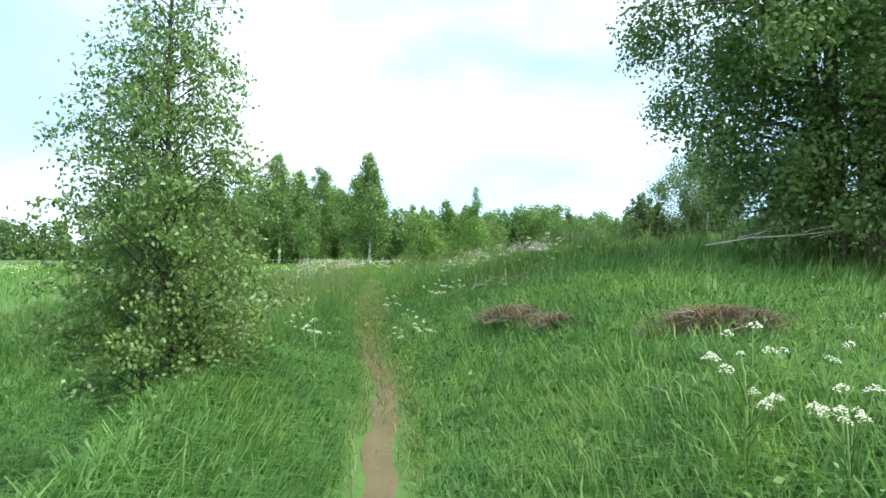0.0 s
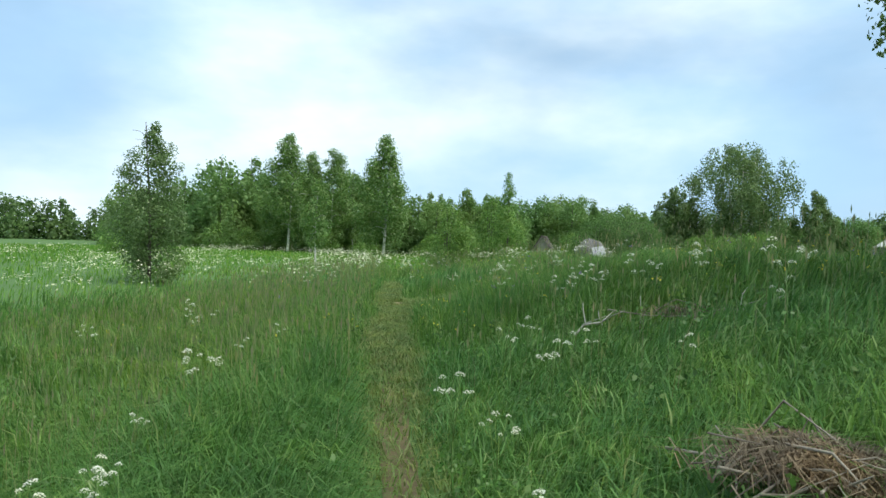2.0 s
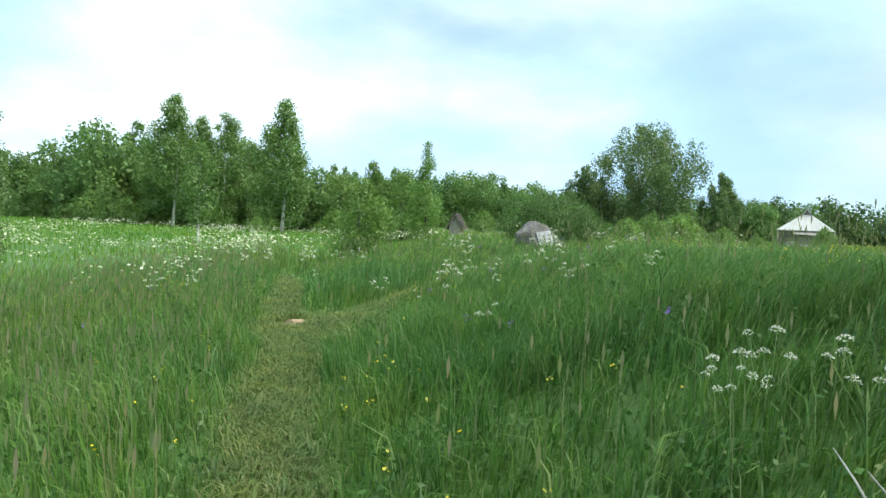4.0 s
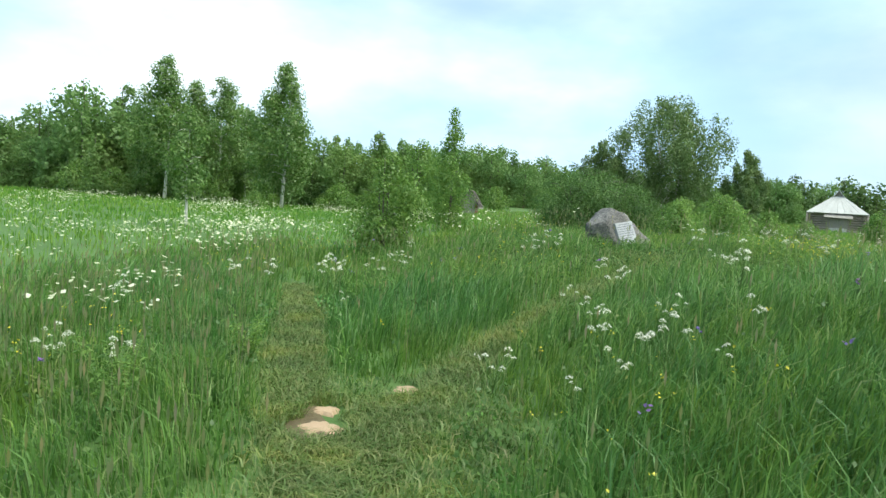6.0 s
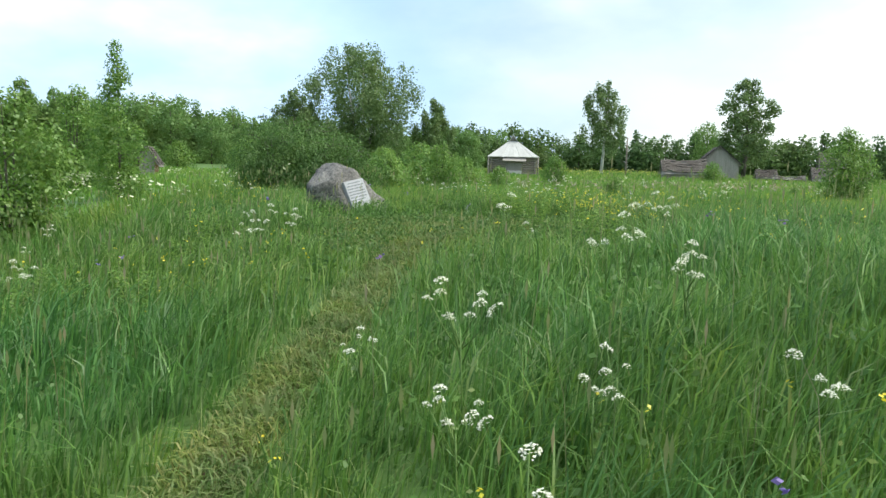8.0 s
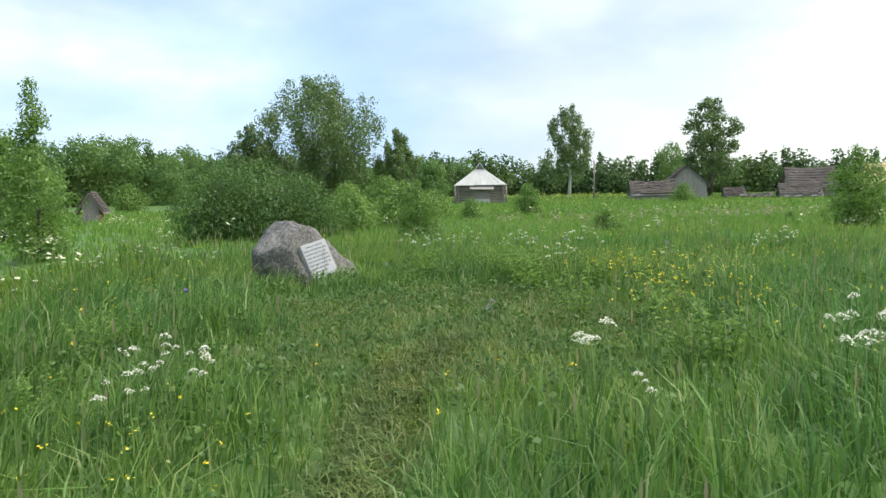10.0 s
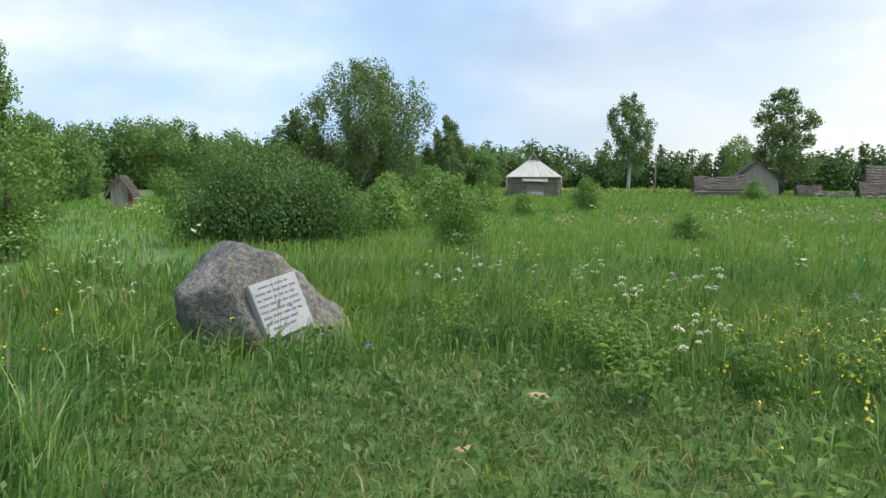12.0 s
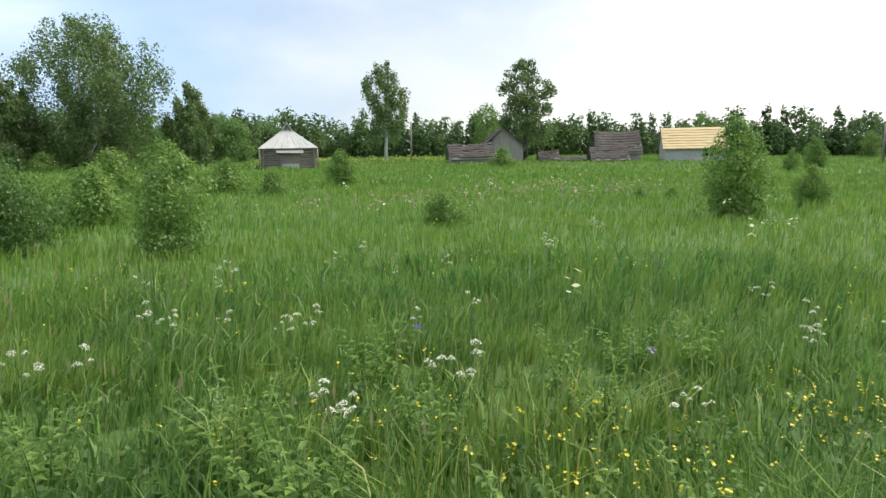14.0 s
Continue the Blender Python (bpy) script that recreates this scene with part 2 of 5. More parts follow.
SHINGLE = rough("old_shingles", [(0.3, (0.04, 0.033, 0.028)), (0.5, (0.078, 0.066, 0.057)), (0.62, (0.13, 0.115, 0.1)), (0.7, (0.42, 0.4, 0.37))], 1.0, 12.0, 0.6, 0.9)
SLATE = rough("pale_roof_sheets", [(0.3, (0.38, 0.38, 0.36)), (0.5, (0.5, 0.5, 0.48)), (0.75, (0.62, 0.62, 0.6))], 0.8, 8.0, 0.25, 0.8)
NEW_WOOD = rough("new_pine_boards", [(0.3, (0.52, 0.38, 0.17)), (0.7, (0.66, 0.52, 0.28))], 1.0, 12.0, 0.2, 0.7)
WHITE_BRICK = rough("white_brick", [(0.3, (0.42, 0.41, 0.39)), (0.7, (0.6, 0.58, 0.55))], 1.5, 14.0, 0.3, 0.9)
RED_BRICK = rough("red_brick", [(0.3, (0.26, 0.12, 0.07)), (0.7, (0.36, 0.19, 0.12))], 2.0, 14.0, 0.3, 0.9)
# Near-black colour that stands in for the shade inside unlit windows.
INSIDE_SHADE = rough("inside_shade", [(0.3, (0.012, 0.011, 0.01)), (0.7, (0.02, 0.02, 0.018))], 2.0, 14.0, 0.1, 0.9)


# ---- the lie of the land ----
def track_x(y):
    """The worn track's x at y, before and past its fork."""
    return np.interp(y, [-30, 0, 6.4, 11.2, 15.0, 18.5, 23, 30, 60], [8.0, 0.13, -1.44, -2.82, -3.6, -4.5, -5.5, -6.5, -9.0])


def step(v):
    v = np.clip(v, 0, 1)
    return v * v * (3 - 2 * v)


def ground_z(x, y):
    x, y = np.asarray(x, float), np.asarray(y, float)
    u = x - track_x(y)
    on = np.interp(y, [-40, 0, 3, 6.4, 11, 16, 20, 40, 70, 120], [-0.9, -0.67, -0.5, -0.37, -0.04, 0.0, 0.1, 0.12, 0.3, 0.6])
    high = np.interp(y, [-40, 0, 5, 8, 11, 20, 27, 36, 50, 80, 110, 300], [0.0, 0.1, 0.18, 0.48, 0.85, 0.8, 0.8, 0.68, 0.6, 1.15, 1.9, 4.0])
    low = np.interp(y, [-40, 0, 8, 20, 37, 60, 120, 300], [-1.3, -1.08, -0.8, -0.35, 0.0, 0.25, 0.6, 2.0])
    rise, fall = step((u - 0.1) / np.interp(y, [0, 7, 11, 14, 20], [2.0, 2.3, 4.2, 4.5, 5.3])), step((-u - 0.5) / np.interp(y, [0, 10, 16, 24], [2.0, 2.4, 4.0, 5.0]))
    z = on + (high - on) * rise + (low - on) * fall
    # A grassy bank runs along the path's low side at the start.
    z = z + 0.62 * np.exp(-(((u + 1.15) / 0.6) ** 2)) * step((y + 4) / 3) * step((7.5 - y) / 3.5)
    z = z + 0.05 * np.sin(0.9 * x + 0.4 * y) * np.sin(0.7 * y - 0.3 * x + 1.0) * np.minimum(1, np.abs(u) / 1.5)
    return z


def ground(x, y):
    return float(ground_z(x, y))


FORK = [(-3.8, 15.8), (-3.6, 17.0), (-2.75, 19.0), (-1.75, 20.6), (-0.7, 22.2), (0.3, 23.2)]
FORK_Y, FORK_X = [p[1] for p in FORK], [p[0] for p in FORK]


def wear(x, y):
    """0 in tall grass, 1 on trodden soil, with a trampled yard before the boulder."""
    wob = 0.05 * np.sin(1.3 * y) + 0.015 * np.sin(5.3 * y + 1)
    wide = np.interp(y, [0, 8, 14, 17, 20, 23, 24], [0.18, 0.22, 0.27, 0.25, 0.23, 0.18, 0.0])
    a = np.clip(1.6 - np.abs(x - track_x(y) - wob) / np.maximum(wide, 0.02), 0, 1) * (wide > 0.01)
    b = np.clip(1.6 - np.abs(x - np.interp(y, FORK_Y, FORK_X) - wob) / 0.24, 0, 1) * ((y > 15.8) & (y < 23.2))
    return np.maximum(a, b)


def yard(x, y):
    d = np.hypot((x - 0.5) / 1.7, (y - 23.7) / 2.0) + 0.15 * np.sin(3 * x + 2 * y)
    e = np.hypot((x + 3.5) / 0.8, (y - 16.7) / 1.1)
    return np.clip(np.maximum(1.3 - d, 1.3 - e) / 0.5, 0, 1)


# ---- mesh helpers ----
def part(name, bm, mat, parent=None, label=""):
    me = bpy.data.meshes.new(name)
    bm.to_mesh(me)
    bm.free()
    me.materials.append(mat)
    ob = new(name, me)
    ob.parent = parent
    return tagged(ob, label) if label else ob


def sheet(name, verts, faces, mat, parent=None, smooth=False):
    me = bpy.data.meshes.new(name)
    me.from_pydata(verts, [], faces)
    me.materials.append(mat)
    if smooth:
        me.polygons.foreach_set("use_smooth", [True] * len(me.polygons))
    me.update()
    ob = new(name, me)
    ob.parent = parent
    return ob


def thing(name, x, y, z=None, rz=0, label="", category="", group="", kind=""):
    ob = new(name)
    ob.matrix_basis = pose(x, y, ground(x, y) if z is None else z, 0, 0, rz)
    return tagged(ob, label, category, group, kind)


def tube(bm, points, radii, sides=6):
    """A tapered tube along points."""
    rings = []
    for i, p in enumerate(points):
        p = Vector(p)
        ahead = (Vector(points[min(i + 1, len(points) - 1)]) - Vector(points[max(i - 1, 0)])).normalized()
        side = ahead.cross(Vector((0.31, 0.95, 0.1))).normalized()
        up = side.cross(ahead)
        rings.append([bm.verts.new(p + float(radii[i]) * (math.cos(k * math.tau / sides) * side + math.sin(k * math.tau / sides) * up)) for k in range(sides)])
    for a, b in zip(rings, rings[1:]):
        for k in range(sides):
            bm.faces.new((a[k], a[(k + 1) % sides], b[(k + 1) % sides], b[k])).smooth = True
    bm.faces.new(list(reversed(rings[0])))
    bm.faces.new(rings[-1])


def box(bm, x0, y0, z0, x1, y1, z1, m=None):
    made = bmesh.ops.create_cube(bm, size=1.0)["verts"]
    for v in made:
        v.co = Vector((x0 + (v.co.x + 0.5) * (x1 - x0), y0 + (v.co.y + 0.5) * (y1 - y0), z0 + (v.co.z + 0.5) * (z1 - z0)))
        if m:
            v.co = m @ v.co
    return made


def quads_mesh(name, verts, per, mat, kinds=(4,)):
    """verts: n x per x 3. kinds: corner lists of one piece, the same for all."""
    n = len(verts)
    me = bpy.data.meshes.new(name)
    me.vertices.add(n * per)
    me.vertices.foreach_set("co", np.ascontiguousarray(verts, dtype=np.float32).ravel())
    corners = np.concatenate([np.array(k) for k in kinds])
    loops = (np.arange(n)[:, None] * per + corners[None]).ravel()
    sizes = np.tile([len(k) for k in kinds], n)
    me.loops.add(len(loops))
    me.loops.foreach_set("vertex_index", loops.astype(np.int32))
    me.polygons.add(len(sizes))
    me.polygons.foreach_set("loop_start", np.r_[0, np.cumsum(sizes)[:-1]].astype(np.int32))
    me.materials.append(mat)
    me.update(calc_edges=True)
    return me


def blades(rng, x, y, z, tall, width, bend, flop=None):
    """Grass blades as arched tapering strips: n x 5 x 3."""
    n = len(x)
    turn = rng.uniform(0, math.tau, n)
    lean = rng.uniform(0, math.tau, n) if flop is None else flop + rng.normal(0, 0.9, n)
    side = np.stack([np.cos(turn), np.sin(turn), np.zeros(n)], -1) * (width / 2)[:, None]
    way = np.stack([np.cos(lean), np.sin(lean), np.zeros(n)], -1)
    base = np.stack([x, y, z], -1)
    up = np.array([0, 0, 1.0])
    mid = base + up * (tall * 0.58)[:, None] + way * (tall * bend * 0.28)[:, None]
    tip = base + up * (tall * (1 - 0.35 * bend))[:, None] + way * (tall * bend)[:, None]
    return np.stack([base - side, base + side, mid + side * 0.85, mid - side * 0.85, tip], 1)


BLADE = ((0, 1, 2, 3), (3, 2, 4))


def leaf_cloud(rng, centres, spread, count, size, droop=0.0, outward=0.0):
    """Leaves as folded diamonds round the cluster centres: n x 4 x 3."""
    pick = rng.integers(0, len(centres), count)
    p = centres[pick] + rng.normal(0, 1, (count, 3)) * spread
    a = rng.normal(0, 1, (count, 3))
    a[:, 2] -= droop
    a /= np.linalg.norm(a, axis=1)[:, None]
    b = np.cross(a, rng.normal(0, 1, (count, 3)))
    b /= np.linalg.norm(b, axis=1)[:, None]
    if outward:
        # Faces look out of the crown, so that it shades as one body.
        c = p - centres.mean(0) * [1, 1, 0.8]
        c = c / np.linalg.norm(c, axis=1)[:, None] * outward + rng.normal(0, 0.55, (count, 3)) + [0, 0, 0.35]
        c /= np.linalg.norm(c, axis=1)[:, None]
        a = np.cross(c, rng.normal(0, 1, (count, 3)))
        a /= np.linalg.norm(a, axis=1)[:, None]
        b = np.cross(c, a)
    c = np.cross(a, b)
    s = (size * rng.uniform(0.6, 1.3, count))[:, None]
    return np.stack([p - a * s * 0.6, p + b * s * 0.38 + c * s * 0.1, p + a * s * 0.6, p - b * s * 0.38 + c * s * 0.1], 1)


# ---- the ground ----
def build_ground():
    near = np.arange(-14, 14.01, 0.25)
    xs = np.concatenate([-np.geomspace(2500, 16, 26), near, np.geomspace(16, 2500, 26)])
    ys = np.concatenate([-np.geomspace(2500, 8, 20), np.arange(-6, 40.01, 0.25), np.geomspace(42, 2500, 30)])
    gx, gy = np.meshgrid(xs, ys)
    gz = ground_z(gx, gy) - 0.03 * wear(gx, gy)
    n, k = gx.shape
    verts = np.stack([gx, gy, gz], -1).reshape(-1, 3)
    faces = [(j * k + i, j * k + i + 1, (j + 1) * k + i + 1, (j + 1) * k + i) for j in range(n - 1) for i in range(k - 1)]
    ob = sheet("ground", verts.tolist(), faces, SOIL, smooth=True)
    tagged(ob, "rolling summer meadow ground under the grass", "ground", kind="structure")


build_ground()


def strip(name, line, wide, mat, label, lift=0.012):
    rng = np.random.default_rng(len(line))
    verts, faces = [], []
    for i, (x, y) in enumerate(line):
        ww = wide(y)
        offs = (-1, -0.5, 0, 0.5, 1)
        edge = rng.uniform(0.88, 1.12, 2)
        for o in offs:
            px = x + o * ww * (edge[0] if o < 0 else edge[1])
            verts.append((px, y, ground(px, y) + lift - 0.03 * (1 - abs(o)) - (0.03 if abs(o) == 1 else 0)))
        if i:
            for j in range(4):
                a = (i - 1) * 5 + j
                faces.append((a, a + 1, a + 6, a + 5))
    return tagged(sheet(name, verts, faces, mat, smooth=True), label, "path", kind="structure")


main_line = [(float(track_x(y)) + 0.05 * math.sin(1.3 * y) + 0.015 * math.sin(5.3 * y + 1), float(y)) for y in np.arange(-5, 24, 0.15)]
strip("footpath", main_line, lambda y: float(np.interp(y, [0, 8, 14, 17, 24], [0.1, 0.115, 0.14, 0.15, 0.1])), DIRT, "narrow brown dirt footpath worn through tall grass")
fork_line = [(float(np.interp(y, FORK_Y, FORK_X)) + 0.05 * math.sin(1.3 * y) + 0.015 * math.sin(5.3 * y + 1), float(y)) for y in np.arange(16, 23.2, 0.15)]
strip("footpath", fork_line, lambda y: 0.1, DIRT, "faint trodden side path leading to the boulder")


# ---- grass ----
def scatter(rng, n, x0, x1, y0, y1):
    return rng.uniform(x0, x1, n), rng.uniform(y0, y1, n)


def line_distance(x, y):
    """Distance from the walked line."""
    ly = np.array([0, 6.4, 11.2, 15.1, 18.0, 20.0, 22.0, 23.0])
    lx = np.array([0, -1.6, -2.9, -3.5, -2.6, -1.5, -0.5, 0.8])
    best = np.full(len(x), 1e9)
    for ax, ay, bx, by in zip(lx, ly, lx[1:], ly[1:]):
        t = np.clip(((x - ax) * (bx - ax) + (y - ay) * (by - ay)) / ((bx - ax) ** 2 + (by - ay) ** 2), 0, 1)
        best = np.minimum(best, np.hypot(x - ax - t * (bx - ax), y - ay - t * (by - ay)))
    return best


SANDY = [(-4.02, 16.93, 0.19, 0.16), (-4.04, 17.27, 0.13, 0.1), (-3.55, 17.81, 0.11, 0.12), (1.36, 24.9, 0.1, 0.13), (0.6, 24.3, 0.07, 0.1)]


def on_sand(x, y):
    """Bare sandy spots where no grass grows."""
    bare = np.zeros(len(x), bool)
    for sx, sy, rx, ry in SANDY:
        bare |= np.hypot((x - sx) / (rx * 1.15), (y - sy + 0.04) / (ry * 1.5)) < 1
    return bare


def build_grass():
    rng = np.random.default_rng(11)

    def lay(name, mat, x, y, tall, width, bend, label):
        w, yd = wear(x, y), yard(x, y)
        keep = rng.random(len(x)) > np.maximum(w * 1.4, 0.55 * yd)
        keep &= (np.hypot(x - 0.1, (y - 27.15)) > 0.4) & ~on_sand(x, y)
        for hx, hy, hr in ((1.45, 5.1, 0.36), (-0.08, 7.05, 0.28), (0.3, 6.35, 0.16)):
            keep &= (np.hypot(x - hx, (y - hy) * 1.4) > hr) | (rng.random(len(x)) < 0.12)
        x, y, tall, width, bend, yd = x[keep], y[keep], tall[keep], width[keep], bend[keep], yd[keep]
        lush = 0.85 + 0.22 * np.sin(0.8 * x + 0.5 * y) * np.sin(0.55 * y - 0.4 * x + 2)
        tall = np.minimum(tall * lush * (1 - 0.8 * yd) * (1 - 0.5 * wear(x, y)), 0.8)
        tall = tall * (1 - 0.6 * np.exp(-((x - track_x(y)) / 0.4) ** 2) * (y < 22))
        tall = tall * (1 - 0.6 * np.exp(-((x - np.interp(y, FORK_Y, FORK_X)) / 0.36) ** 2) * ((y > 15.5) & (y < 23.5)))
        # The mown-down, lodged grass at the start lies lower.
        tall = tall * np.interp(y, [7, 10], [0.62, 1.0])
        flop = 0.9 * np.sin(0.5 * x + 1) + 1.2 * np.sin(0.35 * y) - 0.5
        flop = flop + np.where(rng.random(len(x)) < 0.35, rng.uniform(0, math.tau, len(x)), 0)
        v = blades(rng, x, y, ground_z(x, y) - 0.01, tall, width, bend * np.interp(y, [8, 15], [1.0, 0.68]), flop)
        ob = new(name, quads_mesh(name, v, 5, mat, BLADE))
        tagged(ob, label, "grass", kind="stuff")

    # Tufts that share a height and fan outwards.
    per = 11
    x, y = scatter(rng, 60000, -12, 13, -3, 33)
    d = line_distance(x, y)
    keep = rng.random(len(x)) < np.interp(d, [0, 2.5, 5, 9, 12], [1.0, 0.9, 0.5, 0.2, 0.0])
    x, y, d = x[keep], y[keep], d[keep]
    n = len(x)
    tuft_tall = rng.uniform(0.2, 0.55, n) ** 1.0 * (1 + 0.35 * np.sin(2.3 * x + 1.1 * y) * np.sin(1.9 * y - 1.4 * x))
    x, y, d, tuft_tall = (np.repeat(a, per) for a in (x, y, d, tuft_tall))
    n = len(x)
    x, y = x + rng.normal(0, 0.055, n), y + rng.normal(0, 0.055, n)
    lay("tall_grass", GRASS, x, y, tuft_tall * rng.uniform(0.55, 1.2, n), rng.uniform(0.005, 0.013, n) * np.interp(d, [0, 3, 10], [0.9, 1.2, 2.2]), rng.uniform(0.15, 1.2, n), "tall lush green meadow grass bending in the wind")
    # Short undergrass that covers the soil between the tufts.
    x, y = scatter(rng, 150000, -8, 8, -3, 30)
    keep = line_distance(x, y) < 3.4
    x, y = x[keep], y[keep]
    n = len(x)
    lay("undergrass", GRASS, x, y, rng.uniform(0.08, 0.2, n), rng.uniform(0.006, 0.012, n), rng.uniform(0.4, 1.4, n), "short green undergrass between the taller tufts")
    # Lodged soft grass of the first stretch, fine and bluish.
    x, y = scatter(rng, 37000, -6.5, 6.5, -3, 11)
    d = line_distance(x, y)
    keep = rng.random(len(x)) < np.interp(d, [0, 2, 4, 5.8], [1.0, 0.8, 0.3, 0.0]) * np.interp(y, [8, 11], [1.0, 0.0])
    x, y = np.repeat(x[keep], 9), np.repeat(y[keep], 9)
    n = len(x)
    x, y = x + rng.normal(0, 0.045, n), y + rng.normal(0, 0.045, n)
    lay("lodged_grass", LODGED, x, y, rng.uniform(0.28, 0.6, n), rng.uniform(0.004, 0.009, n), rng.uniform(0.9, 1.9, n), "soft bluish green grass lodged over in lush waves")
    # Broad bluish grass on the rise beside the fork.
    x, y = scatter(rng, 3600, -2.8, 5.0, 13, 18.5)
    keep = (x > np.interp(y, [10, 15.8, 19, 21.5], [-1.8, -2.7, -1.9, -0.4])) & (rng.random(len(x)) < np.interp(line_distance(x, y), [0, 3, 6], [1.0, 0.8, 0.3]))
    x, y = np.repeat(x[keep], 8), np.repeat(y[keep], 8)
    n = len(x)
    x, y = x + rng.normal(0, 0.06, n), y + rng.normal(0, 0.06, n)
    lay("lodged_grass", LODGED, x, y, rng.uniform(0.3, 0.6, n), rng.uniform(0.006, 0.012, n), rng.uniform(0.3, 1.0, n), "broad bluish green grass standing thick on the rise")
    # Low broad-leaved herbs between the tufts.
    x, y = scatter(rng, 9000, -8, 9, 2, 31)
    x2, y2 = scatter(rng, 1300, -2.6, 5.0, 21.2, 26.6)
    x, y = np.r_[x, x2], np.r_[y, y2]
    keep = (line_distance(x, y) < 4.5) & (wear(x, y) < 0.2)
    spots = np.stack([x[keep], y[keep], ground_z(x[keep], y[keep]) + rng.uniform(0.04, 0.26, keep.sum()) * (1 - 0.6 * yard(x[keep], y[keep]))], -1)
    v = leaf_cloud(rng, spots, np.array([0.05, 0.05, 0.03]), len(spots) * 7, 0.034, 0.0)
    tagged(new("meadow_herbs", quads_mesh("meadow_herbs", v, 4, HERB, ((0, 1, 2, 3),))), "low broad-leaved green herbs among the grass", "herbs", kind="stuff")
    x, y = scatter(rng, 165000, -45, 50, 2, 80)
    d = line_distance(x, y)
    keep = (d > 7) & (rng.random(len(x)) < np.interp(d, [7, 20, 60], [1.0, 0.6, 0.35]))
    x, y, d = x[keep], y[keep], d[keep]
    n = len(x)
    lay("meadow_grass", MEADOW, x, y, rng.uniform(0.16, 0.36, n), np.interp(d, [7, 20, 60], [0.016, 0.04, 0.11]) * rng.uniform(0.6, 1.3, n), rng.uniform(0.1, 0.6, n), "bright green meadow grass spreading to the trees")
    d = 5 + 45 * rng.random(60000) ** 1.5
    bear = rng.uniform(radians(-5), radians(100), 60000)
    x, y = 1 + d * np.sin(bear), 23 + d * np.cos(bear)
    n = len(x)
    lay("meadow_grass", RIPE, x, y, rng.uniform(0.22, 0.42, n), np.interp(d, [6, 20, 45], [0.012, 0.028, 0.06]) * rng.uniform(0.6, 1.3, n), rng.uniform(0.1, 0.7, n), "yellowish ripening meadow grass before the village")
    x, y = scatter(rng, 44000, 8, 125, 20, 105)
    keep = np.hypot(x - 1, y - 23) > 38
    x, y = x[keep], y[keep]
    n = len(x)
    lay("meadow_grass", RIPE, x, y, rng.uniform(0.25, 0.5, n), rng.uniform(0.1, 0.22, n), rng.uniform(0.1, 0.6, n), "pale green rough grass round the village houses")
    x, y = scatter(rng, 42000, 0.5 - 3, 0.5 + 3, 23.7 - 3.2, 23.7 + 3.2)
    x2, y2 = scatter(rng, 9000, -4.6, -2.6, 15.2, 18.2)
    x, y = np.r_[x, x2], np.r_[y, y2]
    keep = yard(x, y) > rng.random(len(x))
    py = rng.uniform(-2, 23, 110000)
    off = rng.normal(0, 0.15, 110000)
    px = np.where(rng.random(110000) < np.where(py > 15.8, 0.5, 1.0), track_x(py), np.interp(py, FORK_Y, FORK_X)) + 0.05 * np.sin(1.3 * py) + off
    few = rng.random(110000) < np.interp(py, [0, 4, 9, 13, 17, 21], [0.0, 0.0, 0.08, 0.5, 0.8, 0.95]) + np.interp(np.abs(off), [0.12, 0.28], [0.0, 0.45]) * np.interp(py, [2, 7], [0.15, 1.0])
    x, y = np.r_[x[keep], px[few]], np.r_[y[keep], py[few]]
    clear = on_sand(x, y)
    x, y = x[~clear], y[~clear]
    n = len(x)
    v = blades(rng, x, y, ground_z(x, y) - 0.02, rng.uniform(0.06, 0.16, n), rng.uniform(0.006, 0.012, n), rng.uniform(0.6, 1.4, n))
    walked = (np.abs(x - track_x(y)) < 0.6) | ((np.abs(x - np.interp(y, FORK_Y, FORK_X)) < 0.5) & (y < 21.5))
    tagged(new("path_grass", quads_mesh("path_grass", v[walked], 5, PATH_STRAW, BLADE)), "short olive trodden grass on the footpath", "grass", kind="stuff")
    v = v[~walked]
    tagged(new("trampled_grass", quads_mesh("trampled_grass", v, 5, STRAW, BLADE)), "short yellowish trampled grass before the boulder", "grass", kind="stuff")


build_grass()


